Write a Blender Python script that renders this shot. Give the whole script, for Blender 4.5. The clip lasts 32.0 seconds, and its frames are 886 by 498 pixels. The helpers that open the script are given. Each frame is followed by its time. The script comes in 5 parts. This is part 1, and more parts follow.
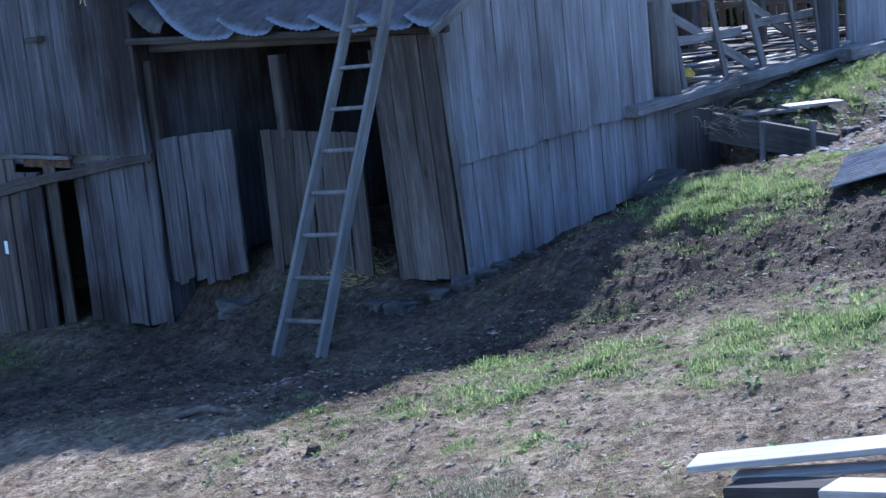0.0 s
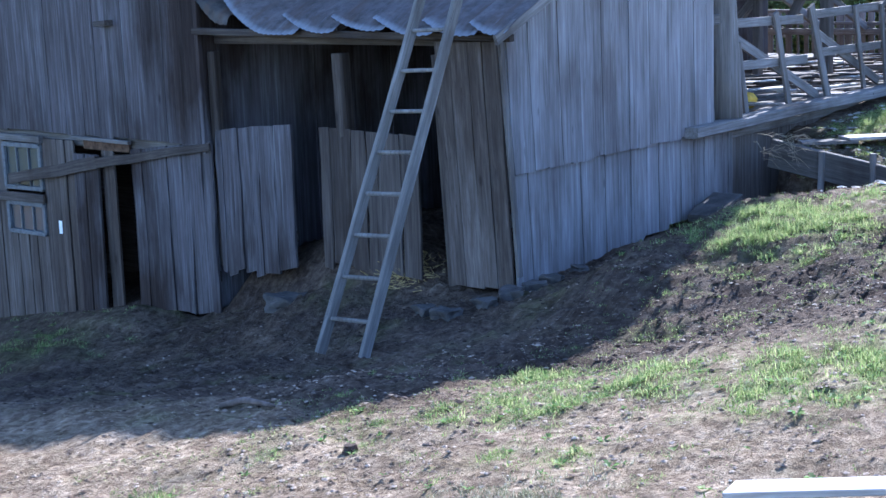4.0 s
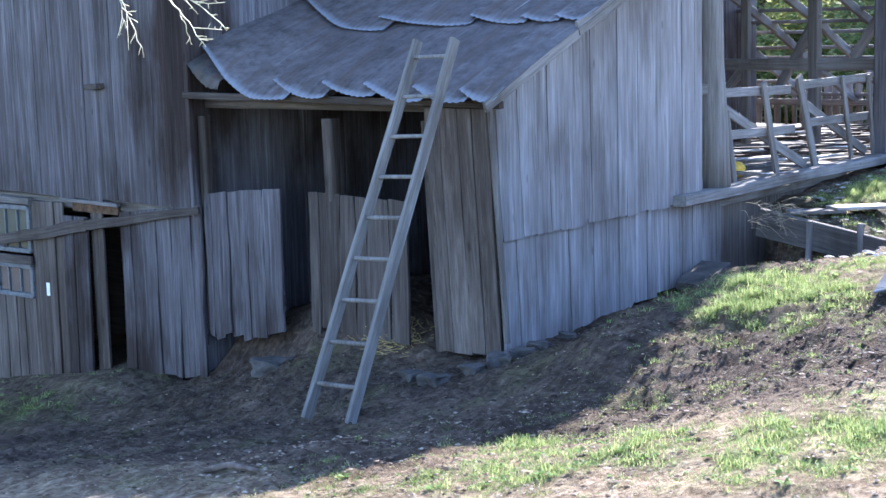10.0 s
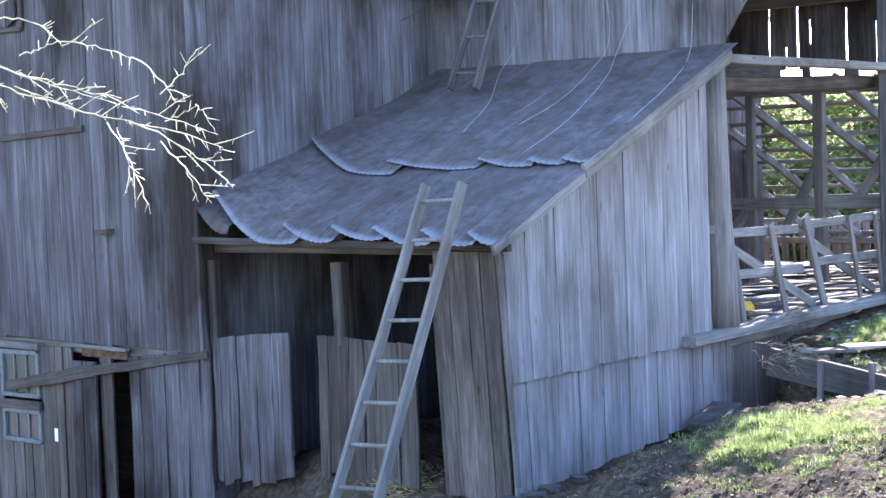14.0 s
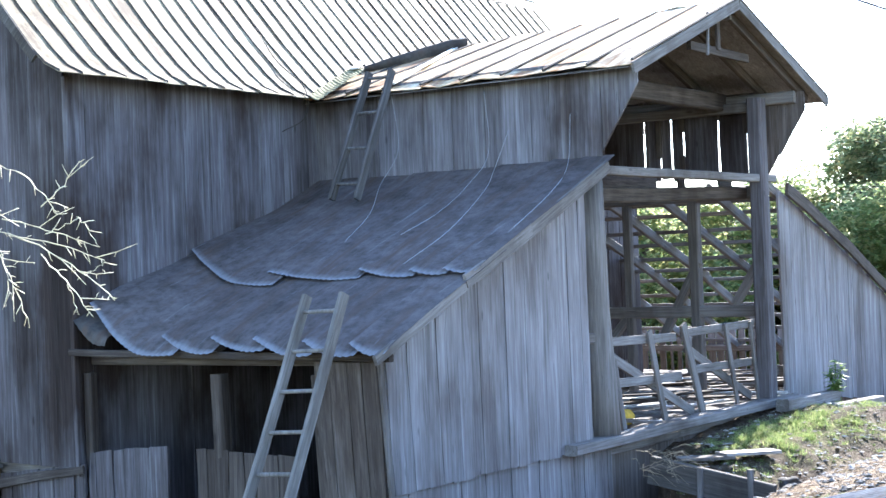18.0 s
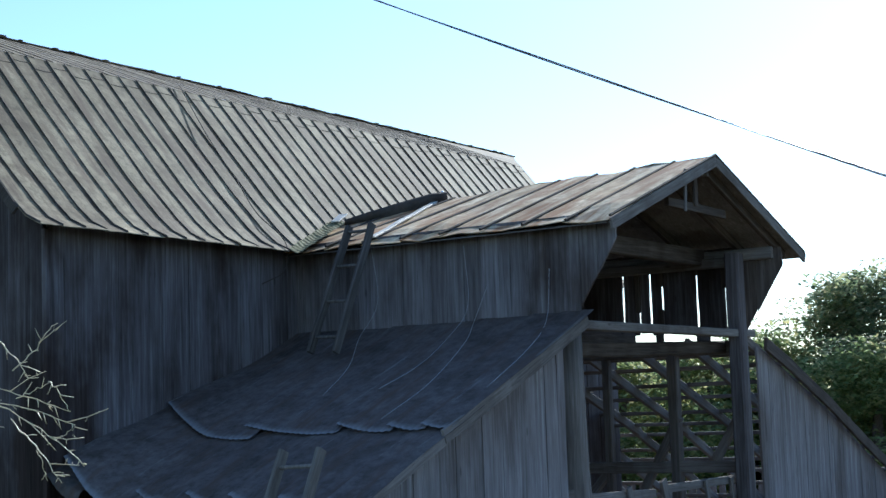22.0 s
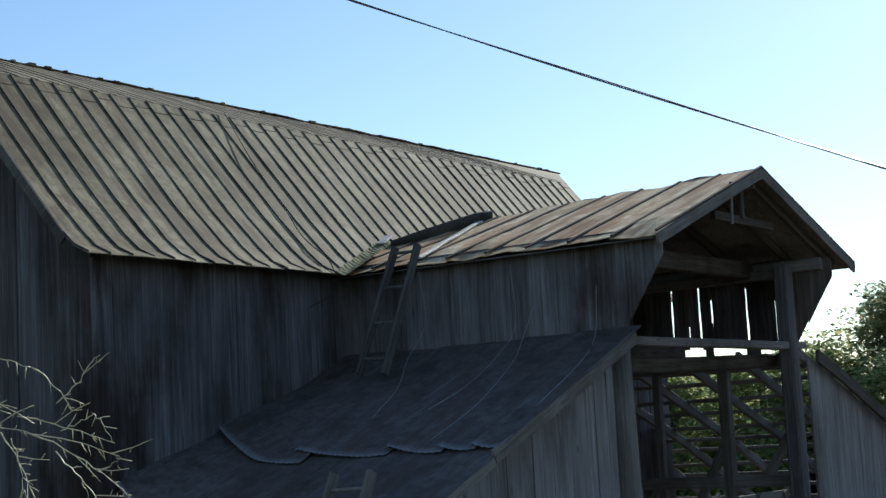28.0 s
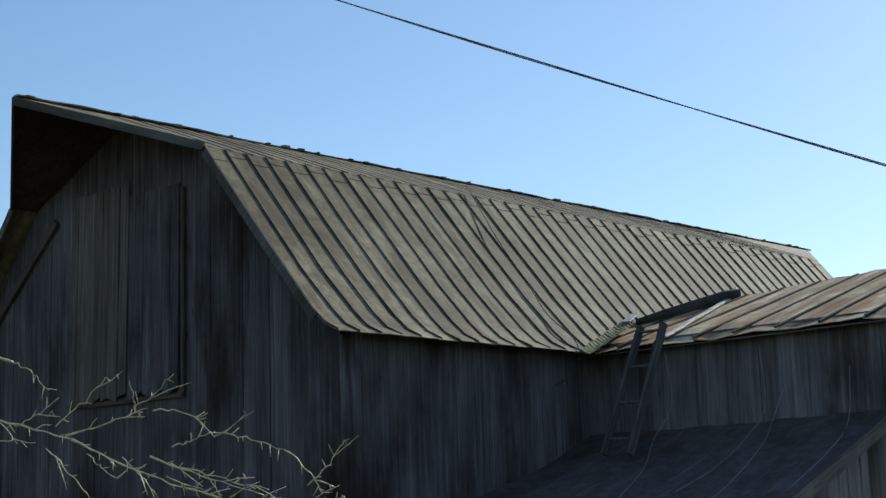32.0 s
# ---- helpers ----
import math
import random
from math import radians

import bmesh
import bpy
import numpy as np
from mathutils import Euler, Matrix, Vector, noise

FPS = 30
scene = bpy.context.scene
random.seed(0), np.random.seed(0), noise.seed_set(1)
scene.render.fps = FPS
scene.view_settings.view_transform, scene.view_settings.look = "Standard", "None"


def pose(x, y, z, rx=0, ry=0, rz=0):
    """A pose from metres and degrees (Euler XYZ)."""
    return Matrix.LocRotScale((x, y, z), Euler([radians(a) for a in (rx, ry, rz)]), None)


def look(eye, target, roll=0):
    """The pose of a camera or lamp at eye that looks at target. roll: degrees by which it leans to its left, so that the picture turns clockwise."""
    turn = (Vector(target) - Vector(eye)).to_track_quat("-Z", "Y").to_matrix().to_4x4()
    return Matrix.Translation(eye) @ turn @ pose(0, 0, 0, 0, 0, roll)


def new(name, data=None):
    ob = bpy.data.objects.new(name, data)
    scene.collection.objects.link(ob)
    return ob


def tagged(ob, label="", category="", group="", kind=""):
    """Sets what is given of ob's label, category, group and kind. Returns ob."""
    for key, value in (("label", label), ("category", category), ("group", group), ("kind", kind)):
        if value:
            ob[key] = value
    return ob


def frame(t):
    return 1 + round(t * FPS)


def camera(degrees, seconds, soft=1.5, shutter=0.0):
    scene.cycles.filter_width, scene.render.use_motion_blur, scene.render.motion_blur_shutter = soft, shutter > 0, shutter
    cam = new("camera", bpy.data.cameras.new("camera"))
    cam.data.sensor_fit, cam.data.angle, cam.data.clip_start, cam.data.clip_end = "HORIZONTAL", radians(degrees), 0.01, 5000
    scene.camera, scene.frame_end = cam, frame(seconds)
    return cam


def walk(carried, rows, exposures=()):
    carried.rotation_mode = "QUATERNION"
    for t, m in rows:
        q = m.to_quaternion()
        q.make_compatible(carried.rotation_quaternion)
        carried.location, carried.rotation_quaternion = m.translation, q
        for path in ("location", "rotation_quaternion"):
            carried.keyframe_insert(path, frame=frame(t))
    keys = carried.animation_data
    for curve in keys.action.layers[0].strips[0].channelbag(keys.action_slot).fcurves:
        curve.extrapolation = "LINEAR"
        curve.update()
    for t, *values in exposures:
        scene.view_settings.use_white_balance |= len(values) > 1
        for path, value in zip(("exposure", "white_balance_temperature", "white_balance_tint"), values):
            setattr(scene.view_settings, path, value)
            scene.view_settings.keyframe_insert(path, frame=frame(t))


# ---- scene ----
# ------------------------------------------------------------------ camera
EYE = (0.0, 0.0, 2.65)
cam = camera(31.69, 32.0, soft=1.5)
# time, metres to the right and up from the start, turn
TURNS = [
    (0, 0.000, 0.000, 78.845, 5.582, -53.926),
    (0.5, 0.000, 0.000, 78.356, 3.613, -51.185),
    (1, 0.000, 0.000, 75.707, 3.814, -51.823),
    (1.5, 0.000, 0.000, 76.188, 3.610, -51.989),
    (2, 0.000, 0.000, 78.292, 2.610, -51.602),
    (2.5, 0.000, 0.000, 80.382, 3.034, -51.309),
    (3, 0.000, 0.000, 80.147, 2.767, -51.649),
    (3.5, 0.000, 0.000, 79.726, 2.258, -51.390),
    (5.5, 0.000, 0.000, 78.558, 2.474, -51.523),
    (6, 0.000, 0.000, 79.852, 2.110, -51.029),
    (6.5, 0.000, 0.000, 80.892, 1.575, -51.091),
    (7, 0.000, 0.000, 82.011, 1.739, -50.859),
    (7.5, 0.002, 0.000, 82.241, 1.752, -51.441),
    (8, 0.004, 0.000, 81.860, 1.253, -51.105),
    (8.5, 0.005, 0.000, 81.663, 1.772, -51.262),
    (9, 0.005, 0.000, 82.219, 1.524, -51.525),
    (9.5, 0.006, 0.000, 81.957, 1.315, -51.934),
    (10, 0.008, 0.000, 81.673, 1.552, -51.691),
    (10.5, 0.009, 0.000, 81.411, 1.884, -51.656),
    (11, 0.011, 0.000, 81.555, 2.466, -52.241),
    (11.5, 0.010, 0.002, 82.036, 2.128, -52.490),
    (12, 0.008, 0.007, 83.482, 2.080, -52.627),
    (12.5, 0.011, 0.016, 84.494, 1.914, -52.784),
    (13, 0.013, 0.022, 85.872, 2.329, -51.548),
    (13.5, 0.018, 0.030, 86.377, 2.474, -51.641),
    (14, 0.021, 0.033, 86.770, 2.055, -51.364),
    (14.5, 0.024, 0.028, 86.486, 1.935, -51.399),
    (16.5, 0.016, 0.030, 86.929, 1.289, -51.362),
    (17, 0.016, 0.029, 85.222, 2.543, -50.871),
    (17.5, 0.013, 0.034, 88.629, 3.159, -54.553),
    (18, 0.010, 0.039, 90.629, 2.209, -55.756),
    (18.5, 0.012, 0.048, 91.122, 2.709, -56.720),
    (19, 0.014, 0.057, 92.683, 3.268, -56.285),
    (19.5, 0.014, 0.059, 93.085, 2.932, -56.978),
    (20, 0.015, 0.061, 93.458, 3.144, -56.471),
    (20.5, 0.018, 0.064, 94.153, 3.129, -56.544),
    (21, 0.022, 0.067, 94.905, 2.956, -56.323),
    (21.5, 0.023, 0.071, 95.660, 2.344, -56.546),
    (22, 0.024, 0.074, 96.109, 1.915, -56.495),
    (22.5, 0.025, 0.075, 96.282, 2.202, -56.366),
    (23, 0.026, 0.077, 96.463, 2.323, -56.536),
    (23.5, 0.028, 0.078, 96.592, 2.031, -56.520),
    (24, 0.029, 0.079, 96.681, 2.340, -56.358),
    (24.5, 0.034, 0.077, 96.624, 2.310, -56.406),
    (25, 0.038, 0.076, 96.557, 2.214, -56.461),
    (25.5, 0.044, 0.074, 96.320, 2.387, -56.464),
    (27.5, 0.045, 0.084, 96.410, 2.810, -55.349),
    (28, 0.046, 0.085, 96.870, 3.085, -54.587),
    (28.5, 0.046, 0.088, 97.298, 2.887, -54.013),
    (29, 0.047, 0.091, 97.846, 3.106, -53.071),
    (29.5, 0.048, 0.094, 98.390, 2.750, -51.956),
    (30, 0.048, 0.097, 99.201, 1.932, -50.399),
    (30.5, 0.047, 0.100, 99.990, 1.361, -48.905),
    (31, 0.046, 0.102, 100.223, 1.543, -47.404),
    (31.5, 0.045, 0.104, 100.035, 1.532, -46.372),
    (32, 0.044, 0.107, 100.039, 1.734, -45.721),
]
EXPOSURES = [
    (0, 1.35, 4760, 17), (1, 1.5, 5000, 18), (2, 1.7, 4920, 18), (3.5, 1.92, 4930, 18), (6, 2.05, 5200, 18), (8, 2.4, 5350, 18), (12, 2.55, 5600, 19), (14.5, 2.82, 5750, 20), (17, 2.75, 5950, 19),
    (18, 2.5, 5650, 14), (19, 2.15, 5450, 12), (20, 1.55, 5350, 11), (21, 0.95, 5350, 9), (22, 0.48, 5300, 7), (23, 0.15, 5500, 7), (25, -0.02, 5700, 7),
    (28, -0.1, 5800, 5), (32, -0.22, 5850, 4)]
walk(cam, [(t, pose(EYE[0] + 0.81 * r, EYE[1] - 0.586 * r, EYE[2] + u, a, b, c)) for t, r, u, a, b, c in TURNS], EXPOSURES)

# ------------------------------------------------------------------ world and sun
SUN_AZ, SUN_EL = radians(8.5), radians(28.8)
SUN_DIR = Vector((math.cos(SUN_AZ) * math.cos(SUN_EL), math.sin(SUN_AZ) * math.cos(SUN_EL), math.sin(SUN_EL)))
world = bpy.data.worlds.new("sky_world")
scene.world = world
world.use_nodes = True
wn = world.node_tree.nodes
wn.clear()
sky = wn.new("ShaderNodeTexSky")
sky.sky_type = "NISHITA"
sky.sun_disc = False
sky.sun_elevation = SUN_EL
sky.sun_rotation = math.pi / 2 - SUN_AZ
sky.air_density, sky.dust_density, sky.ozone_density = 1.0, 0.25, 1.8
wbg = wn.new("ShaderNodeBackground")
wbg.inputs["Strength"].default_value = 0.14
wout = wn.new("ShaderNodeOutputWorld")
world.node_tree.links.new(sky.outputs[0], wbg.inputs[0])
world.node_tree.links.new(wbg.outputs[0], wout.inputs[0])
sun_data = bpy.data.lights.new("sun", "SUN")
sun_data.energy, sun_data.angle, sun_data.color = 5.0, radians(0.53), (1.0, 0.91, 0.76)
sun = new("sun", sun_data)
sun.matrix_world = look(SUN_DIR * 60, (0, 0, 0))


# ------------------------------------------------------------------ materials
def material(name):
    m = bpy.data.materials.new(name)
    m.use_nodes = True
    nt = m.node_tree
    return m, nt, nt.nodes["Principled BSDF"]


def link(nt, a, b):
    nt.links.new(a, b)


def coords(nt, scale, world_space=False):
    """Coordinates, scaled and shifted by the object's own random number."""
    if world_space:
        g = nt.nodes.new("ShaderNodeNewGeometry")
        src = g.outputs["Position"]
    else:
        tc = nt.nodes.new("ShaderNodeTexCoord")
        oi = nt.nodes.new("ShaderNodeObjectInfo")
        mul = nt.nodes.new("ShaderNodeMath")
        mul.operation, mul.inputs[1].default_value = "MULTIPLY", 37.0
        link(nt, oi.outputs["Random"], mul.inputs[0])
        add = nt.nodes.new("ShaderNodeVectorMath")
        link(nt, tc.outputs["Object"], add.inputs[0])
        link(nt, mul.outputs[0], add.inputs[1])
        src = add.outputs[0]
    mp = nt.nodes.new("ShaderNodeMapping")
    mp.inputs["Scale"].default_value = scale
    link(nt, src, mp.inputs["Vector"])
    return mp.outputs[0]


def noise_tex(nt, vec, scale=1.0, detail=4.0, rough=0.6):
    n = nt.nodes.new("ShaderNodeTexNoise")
    n.inputs["Scale"].default_value, n.inputs["Detail"].default_value = scale, detail
    n.inputs["Roughness"].default_value = rough
    link(nt, vec, n.inputs["Vector"])
    return n.outputs["Fac"]


def ramp(nt, fac, stops):
    r = nt.nodes.new("ShaderNodeValToRGB")
    while len(r.color_ramp.elements) < len(stops):
        r.color_ramp.elements.new(0.5)
    for e, (p, c) in zip(r.color_ramp.elements, stops):
        e.position, e.color = p, (*c, 1.0)
    link(nt, fac, r.inputs["Fac"])
    return r.outputs["Color"]


def mix(nt, fac, a, b, blend="MIX"):
    n = nt.nodes.new("ShaderNodeMix")
    n.data_type, n.blend_type = "RGBA", blend
    for sock, val in ((n.inputs["Factor"], fac), (n.inputs["A"], a), (n.inputs["B"], b)):
        if isinstance(val, (int, float)):
            sock.default_value = val
        elif isinstance(val, tuple):
            sock.default_value = (*val, 1.0)
        else:
            link(nt, val, sock)
    return n.outputs["Result"]


def bump(nt, bsdf, height, strength, distance):
    b = nt.nodes.new("ShaderNodeBump")
    b.inputs["Strength"].default_value, b.inputs["Distance"].default_value = strength, distance
    link(nt, height, b.inputs["Height"])
    link(nt, b.outputs[0], bsdf.inputs["Normal"])


def wood(name, dark, mid, light, grain=(30, 30, 1.25), stain=(7, 7, 0.5), tone=0.35, rough=0.85, patch=0.6, spec=0.12):
    """Weathered sawn wood; the grain runs along the axis with the smallest scale."""
    m, nt, b = material(name)
    g = noise_tex(nt, coords(nt, grain), 1.0, 5.0, 0.65)
    st = noise_tex(nt, coords(nt, stain), 1.0, 4.0, 0.6)
    fine = noise_tex(nt, coords(nt, tuple(v * 3.1 for v in grain)), 1.0, 3.0, 0.6)
    c = ramp(nt, g, [(0.22, dark), (0.5, mid), (0.82, light)])
    c = mix(nt, 0.25, c, ramp(nt, fine, [(0.3, (0.55, 0.54, 0.53)), (0.55, (1.0, 1.0, 1.0)), (0.75, (1.18, 1.18, 1.18))]), "MULTIPLY")
    c = mix(nt, 0.5, c, ramp(nt, st, [(0.3, (0.46, 0.44, 0.42)), (0.5, (0.95, 0.94, 0.93)), (0.66, (1.12, 1.12, 1.12))]), "MULTIPLY")
    # bleached streaks along the grain
    low = min(grain)
    pale = noise_tex(nt, coords(nt, tuple(0.7 if v == low else 22.0 for v in grain)), 1.0, 5.0, 0.7)
    c = mix(nt, ramp(nt, pale, [(0.55, (0, 0, 0)), (0.7, (0.5, 0.5, 0.5))]), c, tuple(v * 1.25 for v in light))
    kn = nt.nodes.new("ShaderNodeTexVoronoi")
    kn.inputs["Scale"].default_value = 1.0
    link(nt, coords(nt, tuple(4.5 if v > 10 else 1.6 for v in grain)), kn.inputs["Vector"])
    c = mix(nt, ramp(nt, kn.outputs["Distance"], [(0.04, (0.6, 0.6, 0.6)), (0.09, (0, 0, 0))]), c, tuple(v * 0.6 for v in dark))
    # drying cracks
    ck = noise_tex(nt, coords(nt, tuple(2.2 if v == low else 95.0 for v in grain)), 1.0, 3.0, 0.55)
    c = mix(nt, ramp(nt, ck, [(0.67, (0, 0, 0)), (0.73, (0.75, 0.75, 0.75))]), c, tuple(v * 0.4 for v in dark))
    wide = noise_tex(nt, coords(nt, (1.1, 1.1, 0.45), True), 1.0, 5.0, 0.6)
    c = mix(nt, patch, c, ramp(nt, wide, [(0.37, (0.38, 0.31, 0.26)), (0.5, (0.92, 0.91, 0.9)), (0.64, (1.28, 1.28, 1.3))]), "MULTIPLY")
    oi = nt.nodes.new("ShaderNodeObjectInfo")
    c = mix(nt, tone, c, ramp(nt, oi.outputs["Random"], [(0.0, (0.55, 0.52, 0.5)), (0.5, (0.95, 0.95, 0.95)), (1.0, (1.25, 1.27, 1.3))]), "MULTIPLY")
    link(nt, c, b.inputs["Base Color"])
    b.inputs["Roughness"].default_value = rough
    b.inputs["Specular IOR Level"].default_value = spec
    bump(nt, b, g, 0.35, 0.005)
    return m


BOARD = wood("weathered_board", (0.135, 0.128, 0.12), (0.228, 0.214, 0.216), (0.34, 0.34, 0.34), tone=0.24)
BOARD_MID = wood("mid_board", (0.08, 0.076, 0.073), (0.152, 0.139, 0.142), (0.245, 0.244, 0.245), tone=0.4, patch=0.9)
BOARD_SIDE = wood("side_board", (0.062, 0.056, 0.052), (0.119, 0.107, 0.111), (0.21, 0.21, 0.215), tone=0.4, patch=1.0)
BOARD_BROWN = wood("brown_board", (0.06, 0.048, 0.04), (0.115, 0.095, 0.08), (0.2, 0.175, 0.155), tone=0.45)
BEAM_X = wood("old_beam_x", (0.1, 0.09, 0.08), (0.18, 0.165, 0.15), (0.28, 0.265, 0.25), (2.2, 60, 60), (0.8, 6, 6))
BEAM_Y = wood("old_beam_y", (0.1, 0.09, 0.08), (0.18, 0.165, 0.15), (0.28, 0.265, 0.25), (60, 2.2, 60), (6, 0.8, 6))
BEAM_Z = wood("old_beam_z", (0.1, 0.09, 0.08), (0.18, 0.165, 0.15), (0.28, 0.265, 0.25))
# DARK woods: darker copies of the beam wood, with interior shade in the colour
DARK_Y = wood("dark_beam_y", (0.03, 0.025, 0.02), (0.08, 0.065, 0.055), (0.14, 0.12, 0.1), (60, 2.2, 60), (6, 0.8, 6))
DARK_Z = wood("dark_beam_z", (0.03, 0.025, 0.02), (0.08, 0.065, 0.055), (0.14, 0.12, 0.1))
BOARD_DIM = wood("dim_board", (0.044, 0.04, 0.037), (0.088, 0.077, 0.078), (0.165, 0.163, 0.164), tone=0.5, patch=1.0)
PLANK_Y = wood("bleached_plank_y", (0.26, 0.232, 0.195), (0.46, 0.425, 0.37), (0.64, 0.605, 0.55), (50, 2.5, 50), (5, 0.9, 5), 0.4, 0.5, 0.6, 0.75)
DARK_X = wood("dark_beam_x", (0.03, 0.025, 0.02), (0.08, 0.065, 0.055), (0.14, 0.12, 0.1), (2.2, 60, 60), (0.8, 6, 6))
LADDER = wood("ladder_wood", (0.11, 0.1, 0.088), (0.175, 0.163, 0.148), (0.26, 0.247, 0.228), (40, 40, 3), (5, 5, 1), 0.15)
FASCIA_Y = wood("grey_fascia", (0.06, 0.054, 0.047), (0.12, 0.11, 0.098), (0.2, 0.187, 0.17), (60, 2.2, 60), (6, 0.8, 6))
PLANK_GREY = wood("weathered_plank", (0.15, 0.135, 0.116), (0.28, 0.26, 0.23), (0.45, 0.425, 0.385), (50, 2.5, 50), (5, 0.9, 5), 0.35, 0.55, 0.6, 0.6)
PLANK = wood("sun_bleached_plank", (0.2, 0.185, 0.162), (0.36, 0.338, 0.305), (0.5, 0.48, 0.45), (3, 50, 50), (1, 5, 5), 0.3, 0.5, 0.6, 0.6)


def tin(name, base_a, base_b, rust, rust_amount, rough=0.5, metal=0.6, streak=(1.2, 9, 4), worn_ends=False):
    """Weathered sheet metal with streaks of rust."""
    m, nt, b = material(name)
    big = noise_tex(nt, coords(nt, (0.9, 0.9, 0.9), True), 1.0, 4.0, 0.6)
    fine = noise_tex(nt, coords(nt, (9, 9, 9), True), 1.0, 6.0, 0.75)
    st = noise_tex(nt, coords(nt, streak), 1.0, 4.0, 0.65)
    c = ramp(nt, big, [(0.3, base_a), (0.7, base_b)])
    c = mix(nt, 0.65, c, ramp(nt, fine, [(0.38, (0.45, 0.44, 0.42)), (0.5, (0.92, 0.92, 0.92)), (0.64, (1.28, 1.28, 1.28))]), "MULTIPLY")
    patch = noise_tex(nt, coords(nt, (2.6, 2.6, 2.6), True), 1.0, 5.0, 0.65)
    c = mix(nt, 0.65, c, ramp(nt, patch, [(0.37, (0.58, 0.54, 0.48)), (0.5, (1.0, 1.0, 1.0)), (0.65, (1.25, 1.25, 1.25))]), "MULTIPLY")
    rf = ramp(nt, st, [(0.62 - rust_amount, (0, 0, 0)), (0.78 - rust_amount * 0.6, (1, 1, 1))])
    c = mix(nt, rf, c, rust)
    oi = nt.nodes.new("ShaderNodeObjectInfo")
    c = mix(nt, 0.4, c, ramp(nt, oi.outputs["Random"], [(0.0, (0.6, 0.58, 0.56)), (1.0, (1.2, 1.2, 1.2))]), "MULTIPLY")
    if worn_ends:
        at = nt.nodes.new("ShaderNodeAttribute")
        at.attribute_name = "rim"
        grain = noise_tex(nt, coords(nt, (3, 60, 3), True), 1.0, 4.0, 0.7)
        worn = mix(nt, 0.5, at.outputs["Fac"], ramp(nt, grain, [(0.35, (0.25, 0.25, 0.25)), (0.6, (1, 1, 1))]), "MULTIPLY")
        c = mix(nt, worn, c, (0.22, 0.222, 0.23))
        scuff = noise_tex(nt, coords(nt, (0.8, 11, 0.8), True), 1.0, 6.0, 0.75)
        c = mix(nt, ramp(nt, scuff, [(0.6, (0, 0, 0)), (0.74, (0.55, 0.55, 0.55))]), c, (0.26, 0.26, 0.27))
    link(nt, c, b.inputs["Base Color"])
    mt = nt.nodes.new("ShaderNodeMath")
    mt.operation, mt.inputs[1].default_value = "MULTIPLY_ADD", -metal
    mt.inputs[2].default_value = metal
    link(nt, rf, mt.inputs[0])
    link(nt, mt.outputs[0], b.inputs["Metallic"])
    b.inputs["Roughness"].default_value = rough
    b.inputs["Specular IOR Level"].default_value = 0.2
    bump(nt, b, fine, 0.25, 0.004)
    return m


TIN_MAIN = tin("seamed_tin", (0.138, 0.11, 0.062), (0.37, 0.307, 0.192), (0.1, 0.066, 0.04), 0.19, 0.75, 0.0, (5, 1.1, 1.1))
TIN_SEAM = tin("tin_seam", (0.045, 0.04, 0.034), (0.09, 0.08, 0.07), (0.08, 0.055, 0.04), 0.12, 0.8, 0.0)
TIN_WING = tin("rusty_tin", (0.56, 0.4, 0.2), (0.95, 0.83, 0.58), (0.3, 0.145, 0.055), 0.27, 0.72, 0.0, (0.8, 5, 0.8))
TIN_SHED = tin("corrugated_tin", (0.078, 0.066, 0.062), (0.122, 0.106, 0.1), (0.085, 0.06, 0.047), 0.14, 0.8, 0.0, (0.9, 7, 0.9), True)
TIN_LOOSE = tin("dull_tin", (0.15, 0.15, 0.155), (0.22, 0.22, 0.225), (0.14, 0.1, 0.07), 0.06, 0.7, 0.0)


def plain(name, color, rough=0.7, spec=0.3, scale=20.0, depth=0.25):
    m, nt, b = material(name)
    f = noise_tex(nt, coords(nt, (scale, scale, scale)), 1.0, 4.0, 0.6)
    lo, hi = tuple(c * (1 - depth) for c in color), tuple(min(1, c * (1 + depth)) for c in color)
    link(nt, ramp(nt, f, [(0.3, lo), (0.7, hi)]), b.inputs["Base Color"])
    b.inputs["Roughness"].default_value = rough
    b.inputs["Specular IOR Level"].default_value = spec
    bump(nt, b, f, 0.3, 0.01)
    return m


STONE = plain("field_stone", (0.07, 0.063, 0.056), 0.9, 0.2, 9.0, 0.45)
HAY = plain("hay", (0.4, 0.3, 0.12), 0.9, 0.1, 30.0, 0.4)
CABLE = plain("cable_sheath", (0.1, 0.1, 0.105), 0.25, 1.0)
WIRE = plain("pale_wire", (0.26, 0.26, 0.27), 0.5, 0.4)
WHITE = plain("white_paint", (0.78, 0.78, 0.76), 0.6, 0.3, 12.0, 0.1)
STALK = plain("dry_stalks", (0.3, 0.25, 0.17), 0.8, 0.1, 40.0, 0.4)
BARK = plain("grey_twig_bark", (0.58, 0.5, 0.3), 0.4, 0.8, 60.0, 0.45)
TRUNK = plain("tree_bark", (0.14, 0.11, 0.09), 0.9, 0.15, 14.0, 0.4)
YELLOW = plain("yellow_cloth", (0.6, 0.42, 0.06), 0.8, 0.2)


